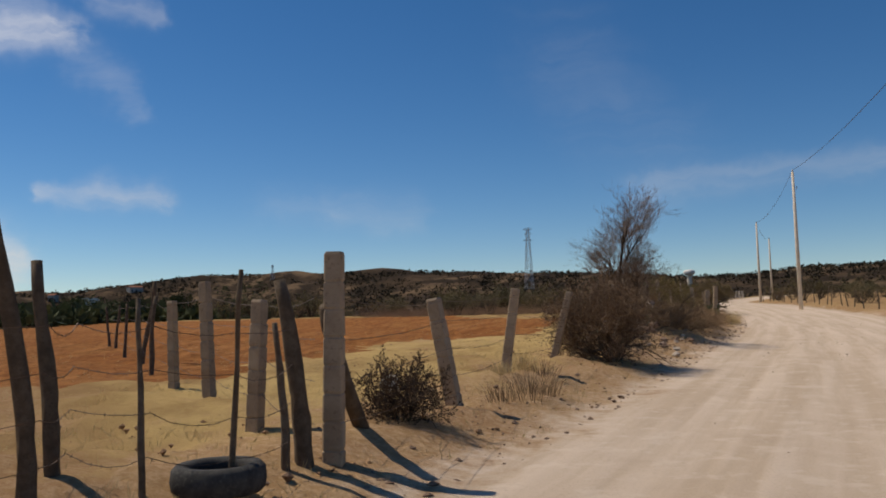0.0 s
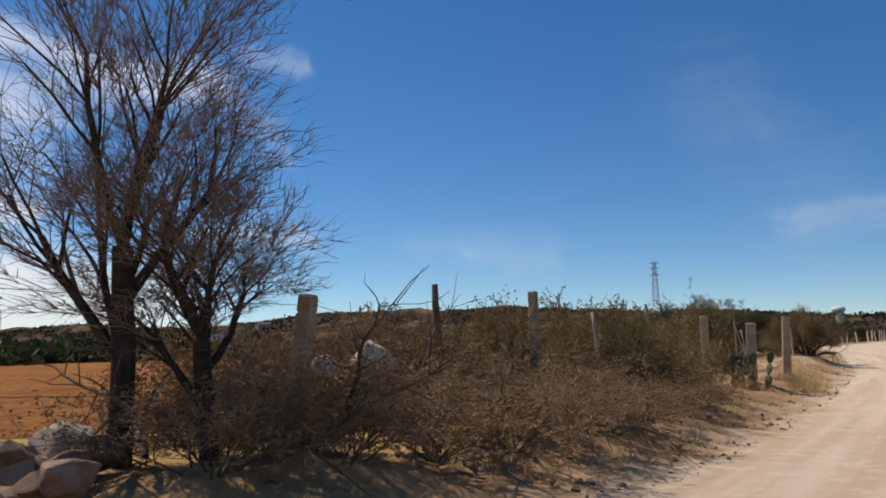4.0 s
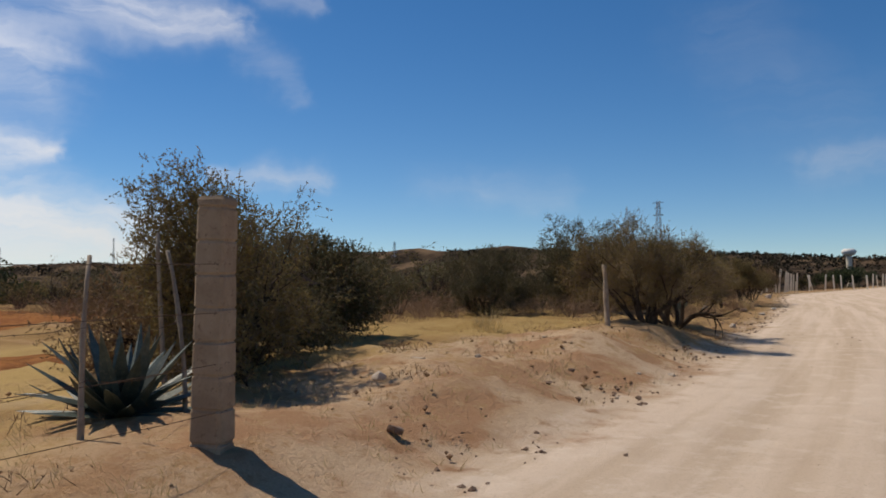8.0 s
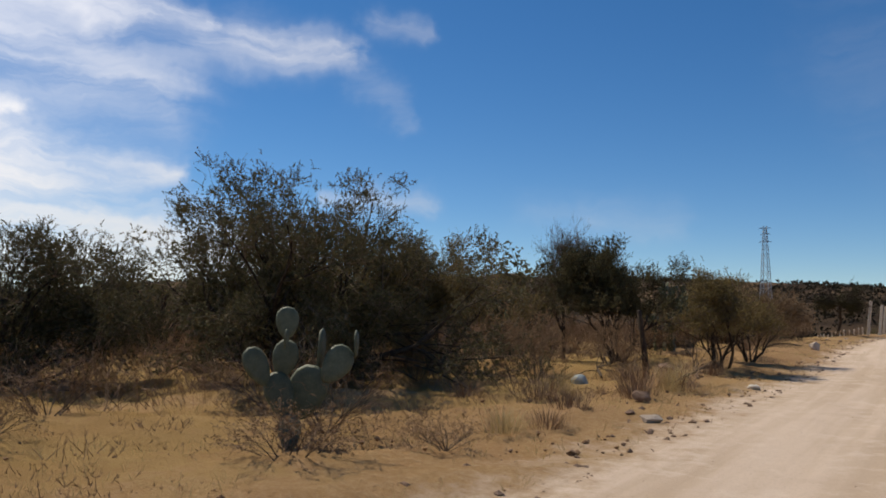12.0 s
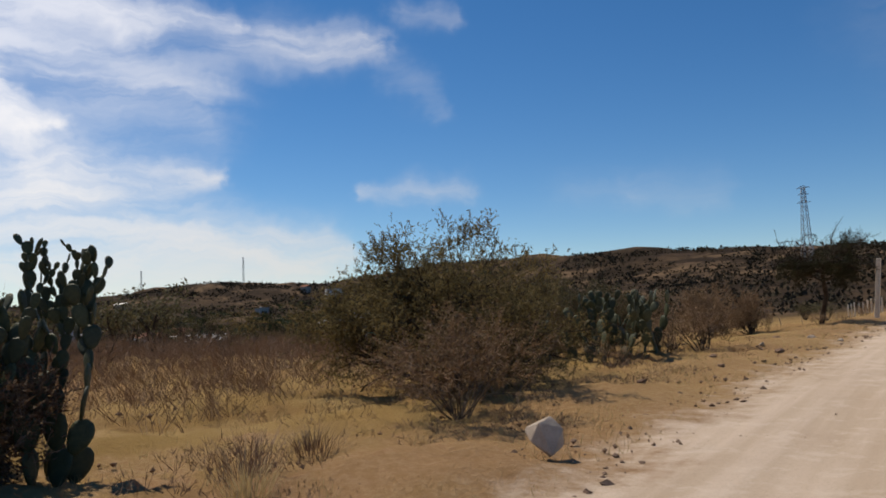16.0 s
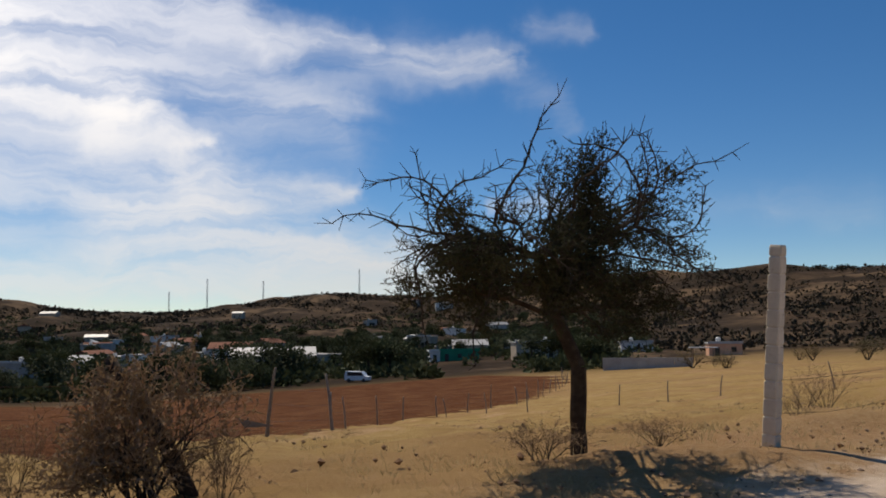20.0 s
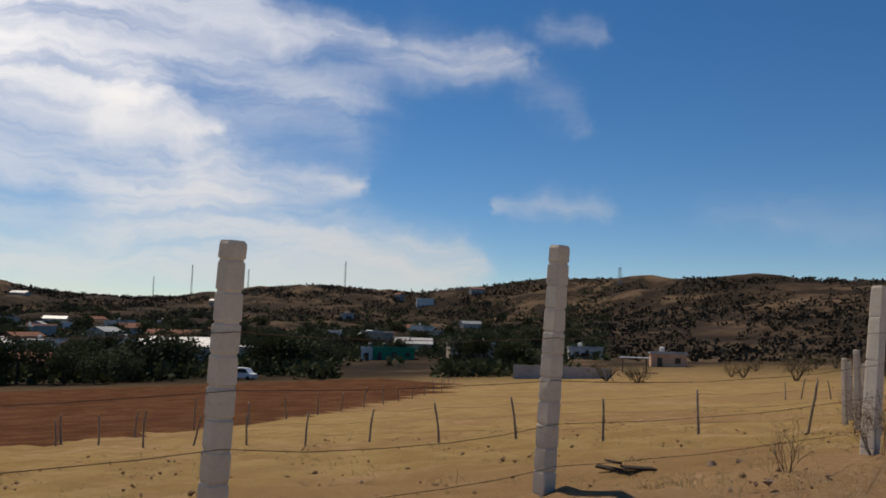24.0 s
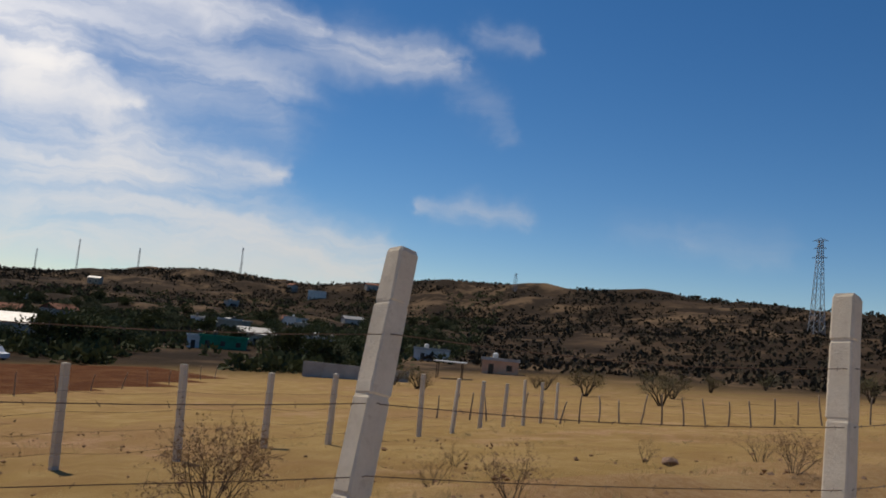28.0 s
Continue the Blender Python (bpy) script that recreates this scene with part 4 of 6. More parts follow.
def stick_build(h, r, seed, fork=False):
    """A crooked cut branch used as a fence post."""
    rng = random.Random(seed)
    b = Build()
    pts, rad = [], []
    p = Vector((0, 0, -0.3))
    d = Vector((rng.uniform(-.05, .05), rng.uniform(-.05, .05), 1))
    n = 8
    for i in range(n + 1):
        pts.append(p.copy())
        rad.append(r * (1.12 - 0.4 * i / n) * rng.uniform(0.88, 1.12))
        d = (d + Vector((rng.uniform(-.07, .07), rng.uniform(-.07, .07), 0))).normalized()
        p = p + d * ((h + 0.3) / n)
    b.tube(pts, rad, 7)
    if fork:
        q = pts[-3]
        b.tube([q, q + Vector((0.05, 0.05, 0.12)), q + Vector((0.07, 0.09, 0.3))], [r * .6, r * .55, r * .35], 6)
    return b


def wire_build(a, b_, seed, sag=0.03):
    """A strand of barbed wire between two points, with its barbs."""
    rng = random.Random(seed)
    b = Build()
    n = max(4, int((b_ - a).length / 0.5))
    pts = []
    for i in range(n + 1):
        s = i / n
        p = a.lerp(b_, s)
        p.z -= sag * 4 * s * (1 - s) + rng.uniform(-.006, .006)
        pts.append(p)
    b.tube(pts, [0.0032] * (n + 1), 3, cap=False)
    if (b_ - a).length < 6:
        for i in range(n):
            for s in (0.25, 0.75):
                p = pts[i].lerp(pts[i + 1], s)
                d = Vector((rng.uniform(-1, 1), rng.uniform(-1, 1), 1)).normalized() * 0.016
                b.tube([p - d, p + d], [0.0028, 0.0012], 3, cap=False)
    return b


POST_MESHES = {}


def fence(label, posts, wires=(0.35, 0.7, 1.05, 1.4), group="", post_label=""):
    """posts: (x, y, height, width, kind, lean toward +x, lean toward +y, turn), in order; the wires run from each to the next."""
    x0, y0 = posts[0][:2]
    f = new("wire_fence")
    tagged(f, label, "fence", group)
    f.matrix_basis = pose(x0, y0, float(ground(x0, y0)))
    inv = f.matrix_basis.inverted()
    last = None
    for i, (x, y, h, wide, kind, lx, ly, turn) in enumerate(posts):
        key = (kind, round(h, 2), wide, i % 3)
        if key not in POST_MESHES:
            if kind in "csd":
                POST_MESHES[key] = notched_post(h, wide, wide * 0.9, {"c": 0.19, "s": 0.24, "d": 0.48}[kind], {"c": 0.009, "s": 0.009, "d": 0.004}[kind], i).mesh("post", STONE_POST if kind == "s" else CONCRETE)
            else:
                POST_MESHES[key] = stick_build(h, wide / 2, i + int(x * 10), kind == "f").mesh("post", PALE_WOOD if kind == "p" else OLD_WOOD, True)
        ob = part("post", POST_MESHES[key], None, f, post_label)
        m = pose(x, y, float(ground(x, y)) - 0.02, -ly, lx, turn)
        ob.matrix_basis = inv @ m
        tops = [m @ Vector((wide * 0.5, 0, min(z, h - 0.05))) for z in wires]
        if last is not None:
            for k, (a, c) in enumerate(zip(last, tops)):
                if (a - c).length < 14:
                    part("wire", wire_build(inv @ a, inv @ c, i * 7 + k, 0.02 + 0.02 * ((i * 3 + k) % 4)), WIRE, f)
        last = tops
    return f

# ---- beside the road, first stretch: corner of the fence, tyre, stone-post fence ----


def pts_along(u, ys, h, wide, kind, seed, wob=0.12, lean=4.0):
    rng = random.Random(seed)
    return [(float(road_x(y)) - u + rng.uniform(-wob, wob), y, h * rng.uniform(0.93, 1.07), wide, kind, rng.uniform(-lean, lean), rng.uniform(-lean, lean), rng.uniform(-8, 8)) for y in ys]


fence("rough brown concrete posts with barbed wire beside the road", [
    (-3.85, 5.84, 1.82, 0.17, "s", 1, 0, 20), (-4.3, 9.3, 1.36, 0.18, "s", -8, -6, 0), (-5.07, 13.14, 1.50, 0.16, "s", 9, -1, 10), (-5.13, 16.12, 1.47, 0.15, "s", 15, 2, 5), (-5.15, 19.05, 1.6, 0.17, "s", 7, 0, 0),
    (-5.44, 21.86, 1.64, 0.19, "s", 8, -1, 15), (-5.58, 24.6, 1.69, 0.10, "w", 5, -3, 0), (-5.62, 27.8, 1.50, 0.17, "s", 5, 3, 10), (-6.07, 30.85, 1.9, 0.11, "w", 1, 0, 0), (-6.0, 33.4, 2.0, 0.14, "s", -2, 2, 0),
    (-5.75, 35.4, 1.75, 0.09, "p", 3, 1, 0), (-5.6, 38.0, 2.0, 0.10, "p", 1, -3, 0), (-5.8, 41.4, 1.78, 0.17, "s", -1, 2, 0), (-5.5, 44.25, 1.62, 0.26, "s", 2, -3, 12), (-5.62, 48.93, 1.88, 0.24, "s", 2, -2, 20)], post_label="rough brown concrete post")
fence("old crooked posts of a wire fence running into the field", [
    (-3.95, 5.58, 1.57, 0.16, "w", 1, 0, 0), (-5.3, 6.6, 1.32, 0.15, "s", 3, 0, 0), (-7.1, 7.95, 1.6, 0.14, "s", -3, 0, 0), (-9.3, 9.6, 1.4, 0.14, "s", -2, 0, 0), (-11.8, 11.6, 1.55, 0.10, "w", 2, 0, 0), (-14.4, 13.8, 2.0, 0.12, "f", 2, 0, 0),
    (-17.5, 16.2, 1.5, 0.10, "w", 0, 2, 0), (-20.5, 18.6, 1.5, 0.10, "w", 3, 2, 0), (-24, 21.5, 1.5, 0.11, "w", 0, -2, 0)])
fence("crooked wooden posts of a wire fence close to the road", [
    (-4.9, -6.0, 1.7, 0.10, "w", 0, 2, 0), (-4.9, -2.5, 1.7, 0.10, "w", 3, 2, 0), (-4.85, 0.6, 1.8, 0.13, "w", 1, 2, 0), (-4.58, 3.47, 1.98, 0.12, "w", 3, 2, 0), (-4.87, 3.92, 1.6, 0.12, "w", 4, 2, 0), (-4.3, 4.15, 1.36, 0.05, "w", 2, 1, 0), (-3.92, 4.6, 1.62, 0.045, "w", 2, 0, 0), (-3.98, 5.35, 1.2, 0.07, "w", 2, 0, 0)],
      wires=(0.25, 0.55, 0.85, 1.15))


def brace():
    t = thing("brace_post", -4.15, 6.9, "leaning wooden brace against a corner post", "post")
    b = Build()
    b.tube([(0, 0, -0.1), (-0.02, -0.35, 0.5), (0.05, -0.75, 1.1), (0.1, -0.85, 1.25)], [0.08, 0.075, 0.07, 0.065], 8)
    part("beam", b, OLD_WOOD, t, smooth=True)


brace()


def tyre(x, y, turn=0):
    t = thing("old_tyre", x, y, "old black car tyre lying in dry grass", "tyre", "", turn, 0.01)
    b = Build()
    rings = []
    prof = [(0.20, 0.03), (0.24, 0.0), (0.30, 0.0), (0.33, 0.03), (0.335, 0.10), (0.33, 0.17), (0.30, 0.20), (0.24, 0.20), (0.20, 0.17), (0.215, 0.10)]
    for k in range(36):
        a = 2 * math.pi * k / 36
        rings.append([(math.cos(a) * (r + (0.006 if 0.05 < z < 0.15 and r > 0.3 and k % 2 else 0)), math.sin(a) * (r + (0.006 if 0.05 < z < 0.15 and r > 0.3 and k % 2 else 0)), z) for r, z in prof])
    rings.append(rings[0])
    b.loft(rings, close=False)
    part("casing", b, RUBBER, t, smooth=True)
    return t


tyre(-3.98, 4.55)


def sack(name, x, y, s, mat, label, seed, cat="sack"):
    bm = bmesh.new()
    bmesh.ops.create_icosphere(bm, subdivisions=3, radius=0.5)
    for v in bm.verts:
        v.co *= 1 + 0.30 * noise.noise(v.co * 3.0 + Vector((seed, 1, 2))) + 0.12 * noise.noise(v.co * 8.0)
        v.co.z = max(v.co.z, -0.32) * (1.0 if v.co.z < 0 else 0.9)
    me = bpy.data.meshes.new(name)
    bm.to_mesh(me)
    bm.free()
    me.materials.append(mat)
    me.polygons.foreach_set("use_smooth", [True] * len(me.polygons))
    ob = new(name, me)
    ob.matrix_basis = pose(x, y, float(ground(x, y)) + 0.3 * s[2], 0, 0, seed * 40) @ Matrix.Diagonal((*s, 1))
    return tagged(ob, label, cat)


sack("feed_sack", -5.4, 9.6, (0.26, 0.24, 0.4), WHITE_SACK, "crumpled white woven feed sack by the fence", 3)
plant("dry_shrub", -4.2, 7.75, "low dark dead shrub at the foot of a leaning brace", "shrub", mesquite(5, 0.62, -1, 12, 1.0, 0.03, wide=1.0, full=1.6), (BARK, BARK, LEAF_DEAD))

# shrubs and trees of the first stretch
plant("dry_shrub", -4.1, 16.9, "tall leafless tangle of grey-brown twigs beside the fence", "shrub", mesquite(11, 2.1, -1, 22, 0.8, 0.03, wide=2.2, full=1.25), (OLD_WOOD, DRY_TWIG, LEAF_DEAD))
plant("dry_shrub", -4.75, 17.4, "leafless tangle of brown twigs beside the fence", "shrub", mesquite(12, 1.5, -1, 16, 0.9, 0.03, wide=1.9), (OLD_WOOD, TWIG, LEAF_DEAD))
nopal_of(-5.12, 19.6, "tall dark prickly pear with round pads beside a fence post", PAD, 60, [(-0.06, 0, -6, 0.42, 10), (0.08, 0.05, 16, 0.46, -15), (-0.14, 0.34, -10, 0.46, 30), (0.14, 0.42, 14, 0.40, -20), (0.22, 0.48, 40, 0.36, 10), (0.30, 0.74, 18, 0.22, 30), (-0.12, 0.74, 8, 0.42, 15), (-0.22, 0.76, -22, 0.40, -30), (0.0, 1.08, 12, 0.46, 5), (-0.26, 1.08, -6, 0.34, 40), (0.36, -0.04, 30, 0.26, 10), (0.02, 0.7, 24, 0.34, 50)])
plant("dry_shrub", -6.4, 22.2, "thin pinkish leafless shrub behind the fence", "shrub", dry_shrub(13, 0.95, 7, 0, 0.5, (4, 4)), (TWIG, PINK_TWIG))
nopal(-5.0, 24.2, "small grey-green prickly pear among field stones", 23, 0.72, 3, 0.3, PAD_GREY, pad_len=0.30, fork=(1, 2), most=10)
rng = random.Random(5)
for k in range(34):
    s = rng.uniform(0.16, 0.46)
    stone(-5.15 + rng.uniform(-0.5, 0.5), 21.5 + k * 0.11 + rng.uniform(-.2, .2), s * 1.4, s, s * 0.75, "angular red-brown field stone in a tumbled heap", k, False, rng.uniform(0, 0.2), "tumbled stone heap")
for k in range(30):
    s = rng.uniform(0.08, 0.24)
    stone(-4.3 + rng.uniform(-0.7, 0.7), 21.0 + k * 0.3 + rng.uniform(-.2, .2), s * 1.3, s, s * 0.6, "pale broken rubble on the bank" if k % 4 == 0 else "red-brown broken rubble on the bank", k, k % 4 == 0, 0, "rubble on the bank")
plant("bare_tree", -5.86, 26.15, "slender leafless tree with a fan of fine pinkish twigs", "tree", bare_tree(41, 4.5, 2.75), (BARK, PINK_TWIG), names=("trunk", "twig_mass"))
plant("bare_tree", -5.45, 26.75, "thin leafless sapling beside a taller bare tree", "tree", bare_tree(33, 2.7, 2.1), (BARK, PINK_TWIG), names=("trunk", "twig_mass"))
for k in range(12):
    s = rng.uniform(0.25, 0.5)
    stone(-5.75 + rng.uniform(-0.4, 0.4), 24.6 + k * 0.11, s * 1.3, s, s * 0.8, "pale red-brown field stone heaped round a tree", k + 3, k % 5 == 0, rng.uniform(0.0, 0.12), "stones round the bare tree")
for k, (x, y, h) in enumerate(((-4.9, 26.3, 0.9), (-4.6, 27.4, 1.0), (-4.5, 28.6, 0.9), (-4.4, 29.9, 0.9), (-4.5, 31.2, 0.9), (-4.4, 32.6, 0.85), (-5.4, 27.8, 1.2), (-4.6, 34.2, 0.85), (-5.3, 30.4, 1.2), (-5.4, 33.0, 1.2), (-4.7, 36.0, 0.8), (-4.9, 38.0, 0.8))):
    plant("brushwood", x, y, "low heap of brown dry brushwood on the bank", "shrub", dry_shrub(40 + k, h, 17, 2, 1.3, (6, 4), 2.1), (OLD_WOOD, DRY_TWIG, LEAF_DRY), "brushwood on the bank")
for k, (x, y, h, g) in enumerate(((-6.4, 30.5, 1.5, 1), (-6.2, 33.2, 1.9, 2), (-6.0, 36.0, 2.0, 2), (-6.3, 38.2, 1.8, 2), (-6.9, 40.0, 1.6, 1), (-7.2, 28.4, 1.3, 1))):
    plant("thorn_bush", x, y, "straw-brown thorn bush with sparse olive leaves along the fence", "bush", mesquite(60 + k, h, 1, 8, 0.8, 0.04, (5, 5, 4), 2.3), (BARK, DRY_TWIG, LEAF_OLIVE if g > 1 else LEAF_DRY), "bushes along the fence")
stone(-5.55, 28.9, 0.7, 0.5, 0.42, "pale stone lying on the brushwood bank", 2, True, 0.75)
stone(-5.8, 28.4, 0.4, 0.4, 0.35, "pale stone lying on the brushwood bank", 1, True, 0.65)
plant("flowering_shrub", -6.8, 42.8, "sparse shrub with long whips and small yellow blossoms", "shrub", dry_shrub(71, 2.7, 8, 1, 0.4, (4, 3), 2.0, 0.024), (OLD_WOOD, TWIG, YELLOW_LEAF))
plant("flowering_shrub", -5.7, 40.6, "twiggy shrub with a few yellow blossoms beside the fence", "shrub", dry_shrub(72, 1.5, 12, 1, 0.7, (5, 4), 1.5, 0.024), (OLD_WOOD, DRY_TWIG, YELLOW_LEAF))
nopal(-5.3, 43.2, "grey-green prickly pear leaning on a concrete post", 25, 0.95, 6, 0.42, PAD, pad_len=0.34, fork=(1, 2), most=30, wide=1.15)
agave(-7.45, 49.35, "blue-grey agave with stiff pointed leaves", 3, 0.85, 46)
fence("crooked thin sticks standing round the agave", [(-6.7, 47.2, 1.75, 0.05, "p", 8, 3, 0), (-6.6, 48.5, 1.5, 0.05, "p", -4, 4, 0), (-6.9, 49.6, 1.6, 0.05, "p", -6, 0, 0), (-8.6, 50.6, 1.8, 0.06, "p", 4, 2, 0)], wires=(0.5, 0.9))
plant("thorn_bush", -10.7, 53.5, "tall dark thorn bush with small leaves behind the agave", "bush", mesquite(81, 2.7, 2, 10, 0.7, 0.036, wide=2.3), (BARK, TWIG, LEAF_DARK))
plant("thorn_bush", -8.9, 51.6, "dark low thorn bush behind the agave", "bush", mesquite(82, 2.75, 2, 12, 0.7, 0.034, (6, 5, 4), 2.3), (BARK, TWIG, LEAF_OLIVE))
plant("thorn_bush", -13.25, 57.3, "dark thorn bush at the edge of the clearing", "bush", mesquite(83, 2.3, 3, 10, 0.9, 0.045, wide=2.9), (BARK, TWIG, LEAF_DARK))
plant("thorn_bush", -10.6, 52.2, "brown thorn bush at the edge of the clearing", "bush", mesquite(84, 1.7, 2, 9, 0.9, 0.04, (5, 5, 4), 2.6), (BARK, DRY_TWIG, LEAF_DRY))
plant("thorn_bush", -15.4, 59.6, "dark low thorn bush at the edge of the clearing", "bush", mesquite(85, 1.6, 3, 9, 0.9, 0.05, (5, 5, 3), 2.6), (BARK, DRY_TWIG, LEAF_DRY))

# second stretch: olive thorn bushes along the road
fence("single thin wooden post beside a thorn bush", [(-7.62, 60.1, 1.27, 0.12, "p", 1, -1, 0), (-8.3, 64.9, 1.2, 0.09, "w", 6, 3, 0)], wires=(0.5, 0.9))
plant("thorn_bush", -7.25, 61.15, "olive-brown thorn bush with bare shoots beside the road", "bush", mesquite(91, 2.35, 1, 7, 0.9, 0.025, wide=2.7, clear=0.22, full=1.4, stem_r=0.085), (BARK, TWIG, LEAF_OLIVE))
plant("thorn_bush", -7.75, 64.05, "spreading olive thorn bush with many dark stems", "bush", mesquite(92, 2.2, 1, 7, 0.95, 0.025, wide=3.0, clear=0.25, full=1.4, stem_r=0.09), (BARK, TWIG, LEAF_OLIVE))
plant("thorn_bush", -14.8, 74.5, "large dark thorn bush behind the verge", "bush", mesquite(93, 4.0, 3, 14, 0.95, 0.036, wide=5.2, full=0.9), (BARK, TWIG, LEAF_DARK))
plant("thorn_bush", -16.2, 76.9, "dark thorn bush leaning into a larger one", "bush", mesquite(94, 3.1, 3, 12, 0.95, 0.034, wide=4.2, full=0.85), (BARK, TWIG, LEAF_OLIVE))
plant("thorn_bush", -17.6, 71.0, "dark spreading thorn bush in the scrub", "bush", mesquite(97, 2.7, 3, 10, 0.9, 0.034, wide=4.2, full=0.9), (BARK, TWIG, LEAF_DARK))
nopal_of(-10.15, 71.2, "grey-green prickly pear with a few large upright pads", PAD_GREY, 54, [(0, 0, 0, 0.36, 20), (-0.03, 0.28, -18, 0.50, 10), (0.04, 0.28, 22, 0.58, -15), (-0.24, 0.62, -28, 0.42, 25), (-0.12, 0.68, 12, 0.40, -20), (-0.08, 0.98, -4, 0.20, 70), (-0.07, 1.07, 0, 0.33, 5), (0.26, 0.74, 6, 0.46, 78), (0.30, 0.66, 38, 0.44, 15), (0.62, 0.90, 4, 0.28, 75)])
for k, (x, y, h, wide) in enumerate(((-10.5, 71.9, 0.95, 1.5), (-9.3, 70.6, 0.6, 1.2), (-12.6, 72.6, 0.8, 1.8), (-9.0, 72.2, 0.4, 1.0), (-13.6, 70.2, 0.9, 1.6), (-12.0, 69.0, 0.7, 1.1))):
    plant("dry_shrub", x, y, "low spiny leafless shrub on the verge", "shrub", dry_shrub(95 + k * 3, h, 12, k % 2, 1.0, (5, 4), wide), (OLD_WOOD, DRY_TWIG, LEAF_DRY), "low dry shrubs")
plant("bare_tree", -15.4, 83.3, "small leafless tree in the scrub", "tree", bare_tree(96, 3.3, 1.5), (BARK, TWIG), names=("trunk", "twig_mass"))
for k, (x, y, h, wide, lean, dark) in enumerate(((-14.2, 83.8, 3.25, 2.9, -0.1, 1), (-11.4, 83.6, 2.2, 1.7, 0.15, 0), (-11.8, 86.2, 2.1, 1.9, 0.1, 0), (-15.4, 78.6, 2.9, 2.2, 0.0, 0))):
    grown = mesquite(100 + k, h, 2, 7 if dark else 5, 0.6, 0.036, wide=wide * 1.25, clear=0.36, full=0.75)
    plant("thorn_tree", x, y, "low thorn tree with dark crooked stems and small leaves", "tree", grown[:3], (BARK, BARK if dark else TWIG, LEAF_DARK if dark else (LEAF_DRY, LEAF_OLIVE)[k % 2]), "thorn trees on the verge", names=("trunk", "twig_mass", "foliage"))
for k, (x, y, h) in enumerate(((-12.3, 78.0, 1.3), (-13.2, 79.4, 1.4), (-11.9, 80.4, 0.9), (-13.0, 81.6, 1.3), (-12.6, 87.9, 1.3), (-14.0, 87.4, 1.3), (-15.6, 80.9, 1.6), (-16.9, 85.9, 1.6), (-14.2, 85.9, 1.2), (-17.2, 88.2, 1.5), (-13.9, 76.6, 1.1))):
    plant("dry_shrub", x, y, "dry brown shrub with hanging dead leaves", "shrub", dry_shrub(110 + k, h, 9, 2, 0.75, (5, 4)), (OLD_WOOD, DRY_TWIG, LEAF_DRY), "dry shrubs on the verge")
nopal(-16.8, 82.6, "tall tree-like prickly pear behind the thorn bushes", 28, 2.85, 7, 0.6, PAD, pad_len=0.31, wide=2.6, most=150, fork=(1, 3))
nopal(-20.0, 88.0, "tree-like prickly pear in the scrub", 29, 2.2, 4, 0.6, PAD, pad_len=0.40)
nopal(-15.93, 90.75, "tall branching prickly pear with dark pads", 30, 2.35, 8, 0.55, PAD, pad_len=0.32, wide=2.3, most=170, fork=(1, 3))
plant("thorn_bush", -16.4, 90.1, "dark dense bush at the foot of a prickly pear", "bush", mesquite(126, 1.3, 2, 8, 0.8, 0.034, (5, 5, 3), 2.1), (BARK, TWIG, LEAF_DEAD))
nopal(-15.53, 89.0, "spreading prickly pear with grey-green pads", 32, 1.25, 5, 0.5, PAD, pad_len=0.34, wide=1.45)
nopal(-18.0, 102.5, "broad clump of prickly pear with many pads", 33, 1.5, 15, 1.0, PAD, pad_len=0.33, wide=2.4, fork=(1, 2), most=120)
nopal(-18.3, 100.5, "small prickly pear beside a larger clump", 34, 1.15, 3, 0.2, PAD, pad_len=0.34, wide=0.7)
plant("thorn_bush", -20.2, 101.6, "olive thorn bush in the scrub", "bush", mesquite(121, 1.75, 3, 9, 0.8, 0.04, (5, 5, 4), wide=2.8), (BARK, TWIG, LEAF_OLIVE))
plant("dry_shrub", -15.14, 95.2, "rounded dry brown shrub on the verge", "shrub", dry_shrub(122, 1.36, 16, 2, 0.9, (6, 5), 1.95), (OLD_WOOD, DRY_TWIG, LEAF_DRY))
plant("thorn_bush", -17.5, 97.25, "large spreading thorn bush with dark stems and small leaves", "bush", mesquite(123, 2.75, 2, 13, 0.75, 0.036, wide=3.7), (BARK, BARK, LEAF_OLIVE))
plant("dry_shrub", -17.34, 99.2, "grey leafless spiny shrub", "shrub", dry_shrub(124, 1.3, 12, 0, 0.6, (6, 5), 1.4), (OLD_WOOD, TWIG))
for k, (x, y, h, wide) in enumerate(((-17.35, 105.0, 1.45, 2.0), (-18.25, 105.3, 1.15, 1.5), (-18.3, 107.95, 0.62, 0.6), (-20.34, 110.05, 0.55, 0.6), (-20.5, 111.5, 0.95, 0.85), (-19.47, 112.95, 0.8, 0.5), (-20.6, 106.3, 1.5, 1.6), (-21.8, 109.0, 1.2, 1.4), (-16.9, 100.9, 0.6, 0.9), (-17.2, 103.3, 0.7, 0.9), (-19.9, 112.8, 0.7, 0.7), (-19.1, 116.1, 0.5, 0.8), (-18.9, 117.6, 0.4, 0.7))):
    plant("dry_shrub", x, y, "dry brown shrub with a few dead leaves", "shrub", dry_shrub(130 + k, h, 10, 1, 0.65, (5, 4), wide), (BARK, DRY_TWIG, LEAF_DRY), "dry shrubs on the verge")
